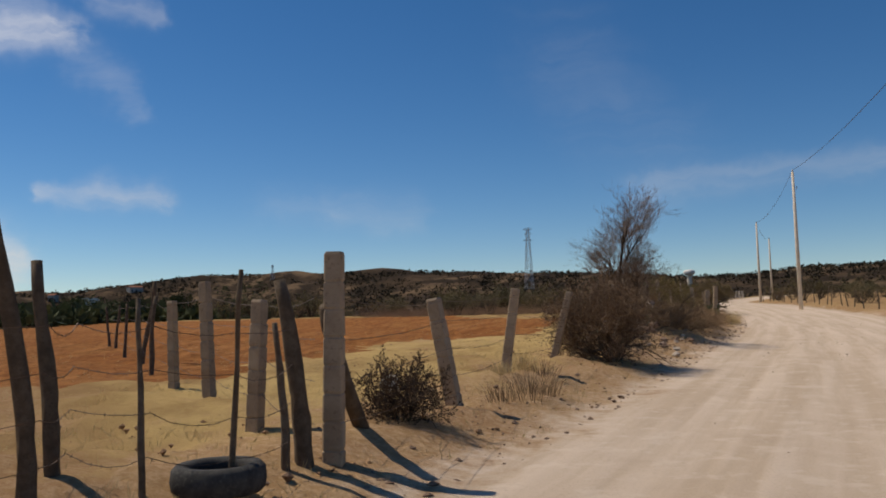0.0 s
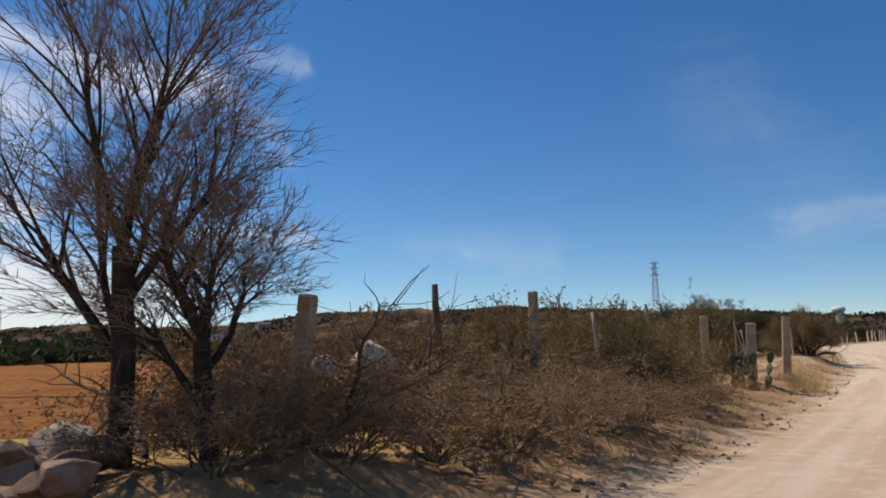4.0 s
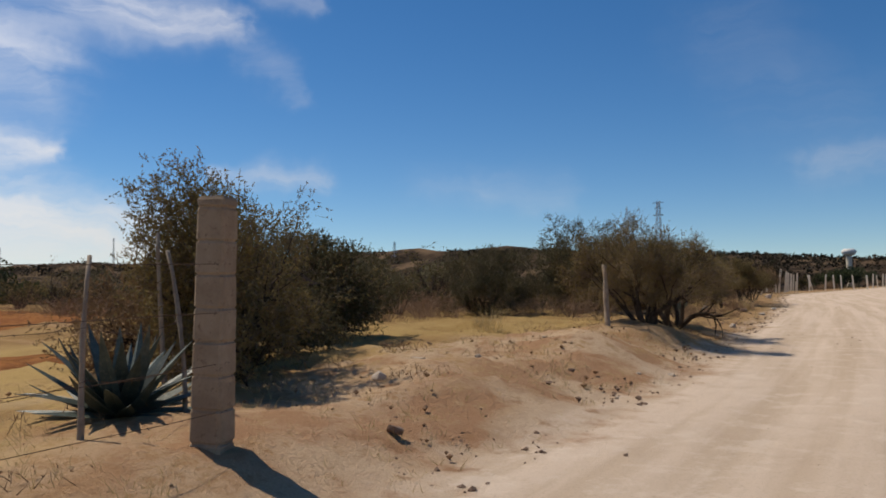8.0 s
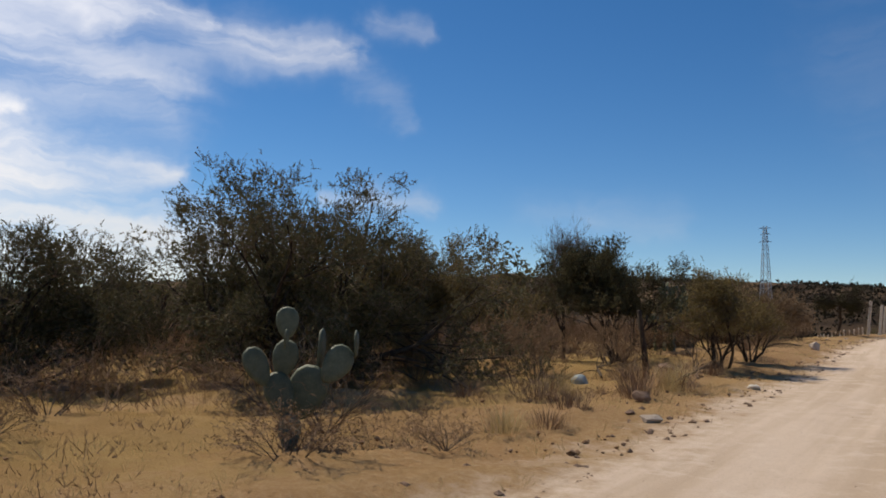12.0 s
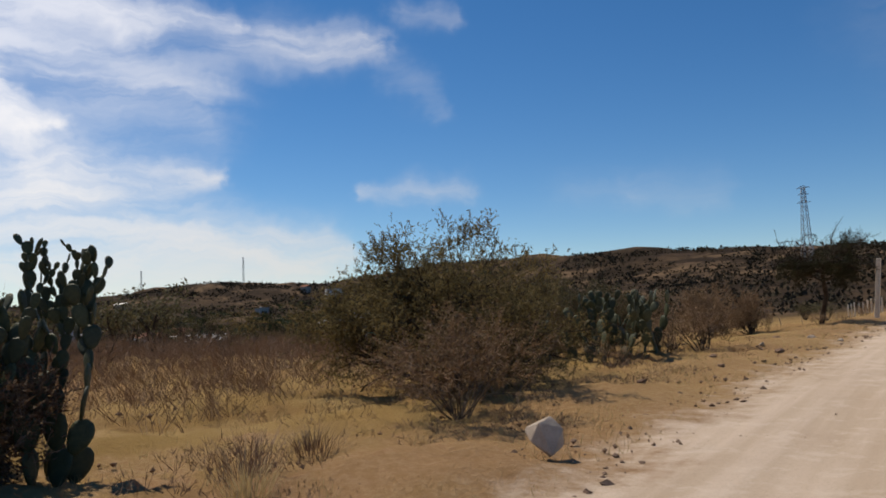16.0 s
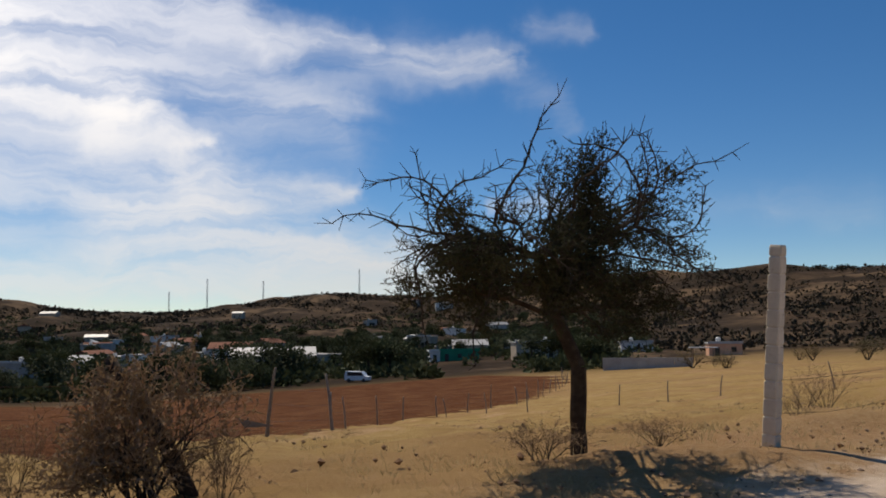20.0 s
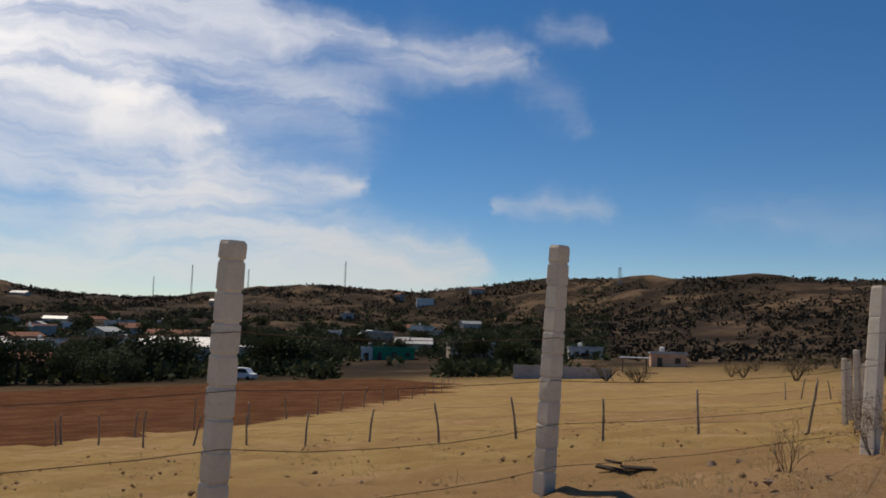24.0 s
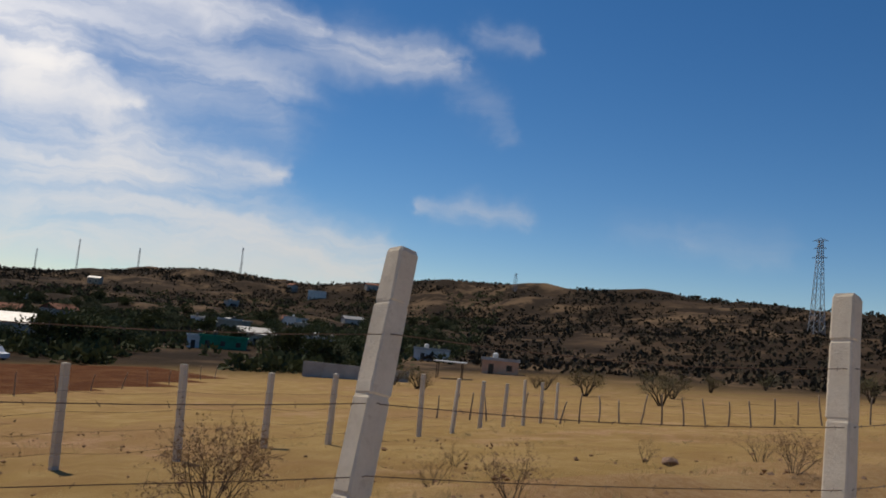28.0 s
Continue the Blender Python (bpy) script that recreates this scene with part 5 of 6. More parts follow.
for k, (x, y, h, wide, leaf) in enumerate(((-18.5, 107.3, 1.55, 1.45, LEAF_DRY), (-19.75, 112.4, 1.4, 1.2, LEAF_DRY), (-20.9, 107.2, 1.75, 2.2, LEAF_DARK), (-19.5, 103.8, 1.7, 2.0, LEAF_DARK), (-22.4, 105.6, 2.1, 2.4, LEAF_DARK))):
    plant("thorn_bush", x, y, "dense brown thorn bush with dark stems at the pasture's edge", "bush", mesquite(145 + k, h, 2, 8, 0.7, 0.036, (5, 5, 4), wide, clear=0.18, full=0.6), (BARK, DRY_TWIG, leaf), "thorn bushes at the pasture's edge")


def stump(x, y, h, lx, ly, r, seed):
    t = thing("leaning_trunk", x, y, "bare leaning dead trunk", "tree stump", "dead trunks")
    b = Build()
    b.tube([(0, 0, -0.1), (lx * 0.4, ly * 0.4, h * 0.45), (lx * 0.8, ly * 0.8, h * 0.8), (lx, ly, h)], [r, r * 0.85, r * 0.75, r * 0.6], 8)
    part("trunk", b, BARK, t, smooth=True)


stump(-19.9, 112.9, 1.28, -0.3, -0.72, 0.08, 2)
stump(-11.63, 80.77, 1.3, -0.1, -0.15, 0.07, 3)
stump(-11.78, 84.10, 0.8, -0.1, 0.1, 0.06, 4)

# third stretch: the thorn tree, then the straw pasture with concrete posts
plant("thorn_tree", -19.35, 116.83, "dark thorn tree with a flat crown and long bare shoots", "tree", thorn_tree(150, 3.7, 3.4, (0.26, -0.50), 6, leaf_size=0.03, trunk_r=0.095, trunk_part=0.60, shoots=46, full=1.9)[:4], (BARK, BARK, BARK, LEAF_THORN), names=("trunk", "branchwork", "twig_mass", "foliage"))
plant("thorn_tree", -23.0, 150.3, "small thorn tree with yellow blossom in the pasture", "tree", thorn_tree(153, 3.0, 2.3, (0.0, 0.0), 5, 0.5, leaf_size=0.032, trunk_r=0.075, trunk_part=0.68, shoots=18, full=1.8), (BARK, BARK, BARK, LEAF_THORN, YELLOW_LEAF), names=("trunk", "branchwork", "twig_mass", "foliage", "blossom"))
fence("pale grey concrete posts with barbed wire along the pasture", [
    (-18.11, 118.46, 2.14, 0.15, "c", 6, -1.3, 5), (-18.35, 121.77, 1.98, 0.15, "c", 5, 1, 0), (-18.97, 125.00, 1.93, 0.15, "c", 5, 2, 5), (-19.47, 127.78, 1.92, 0.15, "c", 4, -1, 0), (-19.92, 131.01, 1.95, 0.15, "c", 2, 2, 0), (-20.38, 134.11, 1.95, 0.15, "c", 3, 0, 8), (-20.64, 136.96, 2.17, 0.15, "c", 3, 1, 0),
    (-20.23, 141.23, 1.92, 0.15, "d", -0.5, 9.8, 0), (-20.18, 142.92, 2.0, 0.15, "d", -17.3, 9.3, 0), (-19.52, 146.26, 1.87, 0.15, "d", 2.4, 5.5, 0), (-19.09, 149.30, 1.84, 0.15, "d", -3.9, 8.9, 5), (-18.79, 152.25, 1.77, 0.15, "d", -3.7, 9.7, 0), (-17.96, 155.51, 1.86, 0.15, "d", -5.7, 11.7, 0), (-16.8, 158.1, 1.86, 0.15, "d", -5, 11, 0)]
    + pts_along(2.6, [161.4 + 3.2 * k for k in range(12)], 1.85, 0.14, "d", 4), post_label="pale grey concrete post")
rng = random.Random(8)
cross = [(-22.95, 147.1), (-24.6, 149.75), (-26.4, 152.3), (-28.2, 154.9), (-29.4, 157.4), (-30.5, 160.0)] + [(-30.5 - 1.3 * k, 160.0 + 2.6 * k) for k in range(1, 11)]
fence("pale grey concrete posts of a fence crossing the pasture", [(x, y, 2.0 * rng.uniform(0.93, 1.05), 0.14, "c", rng.uniform(-3, 3), rng.uniform(-3, 3), rng.uniform(-20, 20)) for x, y in cross])
mid = []
for k in range(12):
    s = k / 11
    mid.append((-53.4 + 26 * s, 138.2 + 13.5 * s, 1.35 * rng.uniform(0.85, 1.1), 0.08, "p", rng.uniform(-5, 5), rng.uniform(-5, 5), 0))
fence("thin pale wooden posts across the pasture", mid, wires=(0.4, 0.8, 1.15))
edge = []
for k in range(26):
    s = k / 25
    ey = 107 + 88 * s
    edge.append((float(red_edge(ey)) + 0.8 + rng.uniform(-.3, .3), ey, 1.5 * rng.uniform(0.85, 1.15), 0.09, "p", rng.uniform(-6, 6), rng.uniform(-6, 6), 0))
fence("pale wooden posts along the edge of the red field", edge, wires=(0.4, 0.8, 1.2))
far = []
for k in range(30):
    s = k / 29
    far.append((-46.4 + 22 * s, 180.2 + 12 * s + 8 * s * s, 1.35 * rng.uniform(0.8, 1.15), 0.09, "p", rng.uniform(-6, 6), rng.uniform(-6, 6), 0))
fence("row of pale wooden posts at the far side of the pasture", far, wires=(0.6, 1.0))
fence("crooked wooden posts of a wire fence beside scrub", [(float(road_x(y)) + 6.2 + rng.uniform(-.3, .3), y, rng.uniform(1.2, 1.8), 0.10, "w", rng.uniform(-6, 6), rng.uniform(-6, 6), 0) for k, y in enumerate(np.arange(34, 110, 2.8))], wires=(0.5, 0.9, 1.3))


def beam_on_ground(x, y, length, turn, seed):
    t = thing("lying_post", x, y, "pale concrete post lying on the pasture", "concrete post", "lying concrete posts", turn)
    b = Build()
    b.box(0, -0.08, 0.0, length, 0.08, 0.13)
    part("body", b, CONCRETE, t)


beam_on_ground(-20.16, 126.00, 1.9, 32, 1)
beam_on_ground(-19.76, 126.05, 1.6, 24, 2)
for k, (x, y, h) in enumerate(((-19.52, 121.37, 0.75), (-19.27, 120.76, 0.5), (-19.97, 122.68, 0.8), (-19.80, 140.58, 0.75), (-20.20, 139.70, 0.6), (-19.9, 151.0, 1.2), (-20.12, 151.6, 1.25), (-20.47, 152.1, 1.2), (-20.02, 152.5, 1.25), (-20.3, 153.0, 1.2), (-20.0, 153.5, 1.15), (-20.6, 153.9, 1.2), (-20.9, 151.3, 1.1), (-21.1, 152.7, 1.1), (-21.17, 148.21, 0.7), (-21.97, 156.78, 1.0), (-25.94, 163.40, 0.6), (-19.24, 158.00, 0.5), (-20.34, 163.90, 0.55), (-18.94, 162.00, 0.6), (-23.94, 166.40, 0.5), (-27.94, 160.40, 0.6), (-22.44, 159.90, 0.5))):
    plant("dry_shrub", x, y, "small dry leafless shrub in the straw pasture", "shrub", dry_shrub(170 + k, h, 13 if h > 0.85 else 8, 1 if k % 2 else 0, 0.7, (5, 4) if h > 0.85 else (4, 4), h * 1.1), (OLD_WOOD, DRY_TWIG, LEAF_DRY), "dry shrubs in the pasture")

fence("lone pale concrete post among the scrub", [(-22.2, 107.83, 1.52, 0.10, "c", 1, 0, 10)])


def dead_branch(x, y, z, length, turn, rise, seed):
    """A crooked dead limb with side branches, lying on the brushwood."""
    rng = random.Random(seed)
    t = thing("dead_branch", x, y, "crooked grey dead branch lying on the verge", "branch", "dead branches on the bank")
    b = Build()
    way = limb(b, rng, Vector((0, 0, z)), Vector((math.cos(turn), math.sin(turn), rise)).normalized(), length, 0.028, 0.28, 6, [], -0.05, 0.3, 8)
    part("limb", b, OLD_WOOD, t)
    for q, d, r in way[1:]:
        for k in range(2):
            b = Build()
            limb(b, rng, q, (d + rand_unit(rng) * 0.9).normalized(), length * rng.uniform(0.2, 0.45), r * 0.6, 0.3, 4, [], 0.0, 0.3, 4)
            part("side_branch", b, OLD_WOOD, t)


for k, (x, y, z, length, turn, rise) in enumerate(((-4.6, 26.4, 0.15, 1.7, 0.4, 0.35), (-4.9, 27.6, 0.3, 1.9, -0.5, 0.25), (-4.4, 28.5, 0.1, 1.5, 2.2, 0.7), (-4.7, 29.6, 0.2, 1.6, -0.9, 0.3), (-4.5, 31.0, 0.2, 1.4, 0.2, 0.5),
                                                   (-5.7, 29.7, 0.3, 1.5, 1.8, 1.5), (-6.2, 31.5, 0.3, 1.7, 0.9, 1.8), (-5.0, 25.8, 0.2, 1.6, 2.9, 0.5), (-10.3, 79.0, 0.05, 1.5, 1.0, 0.1), (-10.5, 80.6, 0.05, 1.3, 1.9, 0.25), (-11.5, 78.9, 0.1, 1.4, 2.4, 0.6))):
    dead_branch(x, y, z, length, turn, rise, 400 + k)
for k, (x, y, h, r) in enumerate(((-10.2, 77.9, 0.75, 0.32), (-10.6, 78.6, 0.65, 0.3), (-10.0, 79.1, 0.5, 0.25), (-10.5, 79.9, 0.6, 0.3), (-10.9, 80.9, 0.5, 0.28), (-11.0, 82.3, 0.45, 0.25), (-9.9, 77.3, 0.4, 0.25), (-9.9, 75.6, 0.35, 0.3), (-10.8, 76.2, 0.45, 0.3), (-11.6, 75.4, 0.4, 0.3), (-9.2, 74.1, 0.3, 0.25), (-14.3, 91.9, 0.5, 0.3), (-14.8, 92.9, 0.35, 0.3), (-5.2, 45.9, 0.4, 0.3), (-5.0, 46.6, 0.5, 0.3), (-4.9, 42.6, 0.35, 0.3))):
    t = thing("weed_tuft", x, y, "tangled brown dry weeds on the verge", "weeds", "dry weeds", k * 70, 0.02)
    part("stalk_mass", grass_tuft(k + 40, h, 130, r), DRY_TWIG, t)["kind"] = "stuff"

# stones, litter and tufts along the verge
stone(-12.98, 94.2, 0.46, 0.36, 0.46, "large angular pale-brown boulder beside the road", 1, True)
for k, (x, y, s, pale) in enumerate(((-4.4, 44.7, .28, 1), (-5.3, 50.6, .2, 0), (-7.48, 68.05, .3, 1), (-6.9, 68.0, .12, 0), (-8.1, 70.8, .16, 0), (-9.69, 77.1, .42, 0), (-8.57, 75.4, .34, 1), (-9.1, 75.8, .16, 0), (-11.9, 82.0, .46, 0), (-13.5, 91.3, .2, 0),
                                     (-16.25, 108.3, .28, 1), (-15.55, 108.2, .2, 1), (-16.7, 107.4, .3, 0), (-3.2, 17.6, .16, 1), (-3.3, 20.3, .3, 1), (-3.5, 21.6, .26, 1), (-3.8, 23.4, .22, 1), (-3.7, 25.4, .25, 0),
                                     (-7.46, 53.7, .34, 1), (-7.1, 54.6, .14, 1), (-6.6, 51.9, .26, 1), (-5.1, 56.7, .16, 1), (-5.4, 56.2, .12, 1), (-5.9, 55.1, .12, 0), (-7.3, 56.9, .12, 1), (-8.4, 55.2, .10, 0), (-23.2, 143.2, .3, 0), (-23.6, 143.0, .25, 0), (-23.14, 166.00, .4, 0), (-21.67, 124.79, .14, 0), (-20.42, 145.70, .15, 0), (-15.0, 101.4, .2, 0), (-16.0, 103.0, .18, 0), (-15.4, 104.6, .24, 0), (-12.9, 89.0, .2, 0), (-14.9, 98.8, .2, 0), (-16.4, 105.9, .22, 1))):
    stone(x, y, s, s * .8, s * .55, "pale loose stone on the verge" if pale else "brown loose stone on the verge", k, bool(pale), 0, "loose stones")
sack("plastic_bag", -11.52, 78.24, (0.28, 0.24, 0.24), PLASTIC_BAG, "crumpled pale-blue plastic bag on the verge", 5, "bag")
sack("plastic_bag", -9.39, 80.47, (0.26, 0.18, 0.12), WHITE_SACK, "crumpled white bag at the road's edge", 8, "bag")
for k, (x, y, h, r) in enumerate(((-4.35, 44.8, 1.0, .4), (-4.6, 45.4, 0.8, .35), (-4.2, 45.6, 0.6, .3), (-3.72, 10.6, 0.6, .3), (-3.7, 11.3, 0.4, .25), (-3.9, 10.0, 0.4, .25), (-4.3, 12.9, 0.4, .3), (-10.13, 78.75, 0.6, .28), (-10.43, 79.56, 0.55, .25), (-13.74, 91.57, 0.35, .2), (-11.0, 61.0, 0.7, .35), (-12.3, 62.6, 0.4, .3), (-5.0, 13.9, 0.45, .3), (-5.4, 10.9, 0.4, .3), (-4.7, 12.0, 0.4, .25), (-11.01, 76.91, .45, .25), (-9.29, 73.44, .35, .25))):
    t = thing("grass_tuft", x, y, "tuft of tall dry yellow grass", "grass", "dry grass tufts", k * 50, 0.02)
    part("blade_mass", grass_tuft(k, h, 90 if 3 <= k <= 6 else 150, r), LEAF_DRY if 3 <= k <= 6 else GRASS, t)["kind"] = "stuff"


def debris():
    t = thing("scrap_boards", -24.39, 141.85, "dark broken boards lying in the pasture", "scrap wood", "", 20)
    for k, (x, y, a, l) in enumerate(((0, 0, 10, 0.8), (0.2, 0.15, 60, 0.6), (-0.2, 0.1, 130, 0.5))):
        b = Build()
        b.box(-l / 2, -0.07, 0.02 + 0.05 * k, l / 2, 0.07, 0.05 + 0.05 * k, pose(x, y, 0, 6, 5, a))
        part("board", b, BARK, t)


debris()

# ---- poles, masts, pylons, water tank ----


def power_pole(x, y, h, label):
    t = thing("power_pole", x, y, label, "power pole", "power poles")
    b = Build()
    b.tube([(0, 0, -0.3), (0, 0, h * 0.5), (0, 0, h)], [0.17, 0.14, 0.10], 10)
    part("pole", b, CONCRETE, t, smooth=True)
    b = Build()
    b.tube([(0, 0, h), (0, 0, h + 0.12), (0, 0, h + 0.22)], [0.05, 0.07, 0.03], 8)
    part("insulator", b, WHITE_PAINT, t)
    b = Build()
    b.tube([(0, 0.02, h - 1.5), (0.22, 0.02, h - 1.45), (0.28, 0.02, h - 1.2)], [0.025, 0.025, 0.04], 6)
    part("bracket", b, STEEL, t)
    return Vector((x, y, float(ground(x, y)) + h - 0.05))


def cable(a, b_, sag, name="power_cable"):
    b = Build()
    n = 24
    pts = []
    for i in range(n + 1):
        s = i / n
        p = a.lerp(b_, s)
        p.z -= sag * 4 * s * (1 - s)
        pts.append(p)
    b.tube(pts, [0.016] * (n + 1), 4, cap=False)
    tagged(new(name, b.mesh(name, CABLE)), "thin black overhead power cable between poles", "cable", "overhead cables")


tops = [power_pole(x, y, h, "slim pale concrete power pole beside the road") for x, y, h in ((6.5, 18.0, 11.2), (-1.5, 71.5, 11.4), (-6.9, 108.6, 10.1), (-7.5, 148.0, 10.5))]
for a, c in zip(tops, tops[1:]):
    cable(a + Vector((0, 0, 0.2)), c + Vector((0, 0, 0.2)), 0.9)


def lattice(x, y, h, base, top, label, name="lattice_pylon", arms=((0.80, 0.16), (0.90, 0.13), (0.98, 0.16)), r=0.10, bays=9):
    t = thing(name, x, y, label, "pylon")
    leg = []
    for sx, sy in ((-1, -1), (1, -1), (1, 1), (-1, 1)):
        b = Build()
        b.tube([(sx * base / 2, sy * base / 2, -0.5), (sx * top / 2, sy * top / 2, h)], [r, r * 0.7], 4)
        part("leg", b, STEEL, t)
    b = Build()
    for i in range(bays):
        z0, z1 = h * i / bays, h * (i + 1) / bays
        w0, w1 = base + (top - base) * i / bays, base + (top - base) * (i + 1) / bays
        for (ax, ay), (cx, cy) in (((-1, -1), (1, -1)), ((1, -1), (1, 1)), ((1, 1), (-1, 1)), ((-1, 1), (-1, -1))):
            b.tube([(ax * w0 / 2, ay * w0 / 2, z0), (cx * w1 / 2, cy * w1 / 2, z1)], [r * .6, r * .6], 3)
            b.tube([(cx * w0 / 2, cy * w0 / 2, z0), (ax * w1 / 2, ay * w1 / 2, z1)], [r * .6, r * .6], 3)
    part("bracing", b, STEEL, t)
    for z, wide in arms:
        b = Build()
        b.tube([(-h * wide / 2, 0, h * z), (h * wide / 2, 0, h * z)], [r, r], 4)
        b.tube([(-h * wide / 2, 0, h * z), (0, 0, h * z + h * .03), (h * wide / 2, 0, h * z)], [r * .7] * 3, 4)
        part("arm", b, STEEL, t)


def top_at(x, y, z):
    return z - float(ground(x, y))


lattice(-169, 486, top_at(-169, 486, 57.2), 5.0, 1.4, "tall grey lattice power pylon on the slope", r=0.16)
lattice(-458.1, 596.8, top_at(-458.1, 596.8, 53.2), 3.0, 1.2, "grey lattice pylon on the ridge", r=0.14, bays=5)
for x, y, z in ((-932.6, 399.4, 63.8), (-873.9, 445, 58.9), (-777.8, 516.8, 68.1), (-985, 370, 50)):
    lattice(x, y, top_at(x, y, z), 1.6, 1.0, "thin radio mast on the far ridge", "radio_mast", ((0.97, 0.10),), 0.10, 12)


def water_tank(x, y, z):
    t = thing("water_tower", x, y, "white domed water tank standing above the trees", "water tank")
    h = top_at(x, y, z)
    b = Build()
    b.tube([(0, 0, -0.5), (0, 0, h - 3.0)], [1.1, 1.1], 12)
    part("column", b, CONCRETE, t)
    b = Build()
    prof = [(0.8, -3.0), (2.3, -2.3), (2.8, -1.4), (2.5, -0.6), (1.5, -0.1), (0.2, 0.0)]
    rings = [[(r * math.cos(2 * math.pi * k / 20), r * math.sin(2 * math.pi * k / 20), h + z_) for k in range(20)] for r, z_ in prof]
    b.loft(rings)
    part("tank", b, WHITE_PAINT, t, smooth=True)


water_tank(-55.5, 389.2, 20.6)

# ---- village in the valley ----


def house(x, y, wide, deep, high, wall, roof, turn, label, style="flat", seed=0, tank=True):
    rng = random.Random(seed)
    t = thing("house", x, y, label, "house", "village houses", turn, 0.3)
    b = Build()
    th = 0.2
    b.box(-wide / 2, -deep / 2, -1.5, wide / 2, -deep / 2 + th, high)
    b.box(-wide / 2, deep / 2 - th, -1.5, wide / 2, deep / 2, high)
    b.box(-wide / 2, -deep / 2 + th, -1.5, -wide / 2 + th, deep / 2 - th, high)
    b.box(wide / 2 - th, -deep / 2 + th, -1.5, wide / 2, deep / 2 - th, high)
    wl = part("wall", b, wall, t)
    b = Build()
    if style == "flat":
        b.box(-wide / 2 - .25, -deep / 2 - .25, high, wide / 2 + .25, deep / 2 + .25, high + 0.22)
        b.box(-wide / 2 - .2, -deep / 2 - .2, high + .22, wide / 2 + .2, -deep / 2, high + 0.55)
    else:
        e, ridge = 0.4, high + deep * 0.22
        for s in (-1, 1):
            o = len(b.v)
            b.v += [(-wide / 2 - e, s * (deep / 2 + e), high - 0.1), (wide / 2 + e, s * (deep / 2 + e), high - 0.1), (wide / 2 + e, 0, ridge), (-wide / 2 - e, 0, ridge)]
            b.v += [(p[0], p[1], p[2] + 0.12) for p in b.v[o:o + 4]]
            for q in ((3, 2, 1, 0), (4, 5, 6, 7), (0, 1, 5, 4), (1, 2, 6, 5), (2, 3, 7, 6), (3, 0, 4, 7)):
                b.f.append(tuple(o + i for i in q))
        for s in (-1, 1):
            o = len(b.v)
            b.v += [(s * wide / 2, -deep / 2, high), (s * wide / 2, deep / 2, high), (s * wide / 2, 0, ridge)]
            b.f.append((o, o + 1, o + 2))
    part("roof", b, roof, t)
    n = max(1, int(wide / 3.2))
    for face in (-1, 1):
        for k in range(n):
            cx = -wide / 2 + wide * (k + 0.5) / n
            door = k == 0 and face < 0
            b = Build()
            z0, z1, hw = (0.0, 2.1, 0.5) if door else (1.0, 2.1, 0.55)
            yy = face * (deep / 2 + 0.012)
            b.box(cx - hw, min(yy, yy - face * 0.05), z0, cx + hw, max(yy, yy - face * 0.05), z1)
            part("door" if door else "window", b, DARK_HOLE, wl)
    if tank and style == "flat":
        b = Build()
        cx, cy = rng.uniform(-.3, .3) * wide, rng.uniform(-.3, .3) * deep
        b.tube([(cx, cy, high + .2), (cx, cy, high + 1.2), (cx, cy, high + 1.45)], [0.55, 0.55, 0.25], 12)
        part("roof_tank", b, rng.choice((CABLE, WHITE_PAINT)), t)
    return t


house(-190.4, 235.1, 10.4, 7, 2.9, GREEN_PAINT, GREEN_PAINT, 61, "long green-painted house with a flat roof", seed=1)
house(-193.6, 229.3, 2.8, 6.6, 3.0, WHITE_PAINT, WHITE_PAINT, 61, "small white rendered building beside a green house", seed=2)
house(-126.5, 263, 7.0, 6.0, 2.8, BRICK_WALL, ROOF_SLAB, 45, "small orange-pink brick house with a flat roof", seed=3)
house(-166.9, 278.7, 8.6, 6, 2.9, WHITE_PAINT, ROOF_SLAB, 50, "white flat-roofed house below the hill", seed=4)
house(-285, 205, 14, 9, 3.8, GREY_WALL, ROOF_TILE, 60, "large grey shed with a rusty red gable roof", "gable", 5)
house(-200, 186, 20, 9, 4.2, GREY_WALL, ROOF_METAL, 70, "long shed with a shiny white sheet-metal roof", "gable", 6)
house(-170, 148, 11, 6, 3.0, TAN_WALL, ROOF_TILE, 75, "low house with a red tile roof beside the red field", "gable", 7)
house(-560, 480, 14, 9, 7, WHITE_PAINT, WHITE_PAINT, 60, "white hillside building near the ridge", seed=8)
rng = random.Random(77)
walls, roofs = (WHITE_PAINT, GREY_WALL, TAN_WALL, TAN_WALL, GREY_WALL), (ROOF_SLAB, ROOF_METAL, ROOF_SLAB, ROOF_TILE)
names = {WHITE_PAINT: "white rendered", GREY_WALL: "grey block", BRICK_WALL: "orange brick", TAN_WALL: "tan rendered"}
tops = {ROOF_SLAB: "flat slab roof", ROOF_METAL: "sheet-metal roof", ROOF_TILE: "red tile roof"}
for k in range(64):
    az, d = rng.uniform(52, 112), rng.uniform(165, 480) if k % 4 else rng.uniform(450, 700)
    x, y = -17 - d * math.sin(radians(az)), 130 + d * math.cos(radians(az))
    wl, rf = rng.choice(walls), rng.choice(roofs)
    gable = rf in (ROOF_METAL, ROOF_TILE)
    wide, deep = rng.uniform(6, 13), rng.uniform(5, 8)
    house(x, y, wide, deep, rng.uniform(2.7, 4.8), wl, rf, rng.uniform(0, 180), names[wl] + " village house with a " + tops[rf], "gable" if gable else "flat", 20 + k)


def boundary_wall():
    t = thing("block_wall", -112.5, 211.0, "long grey concrete block wall at the field's edge", "wall", "", 44)
    for k in range(5):
        b = Build()
        b.box(k * 3.0, -0.1, -1.0, k * 3.0 + 2.97, 0.1, 2.2)
        part("panel", b, GREY_WALL, t)


boundary_wall()


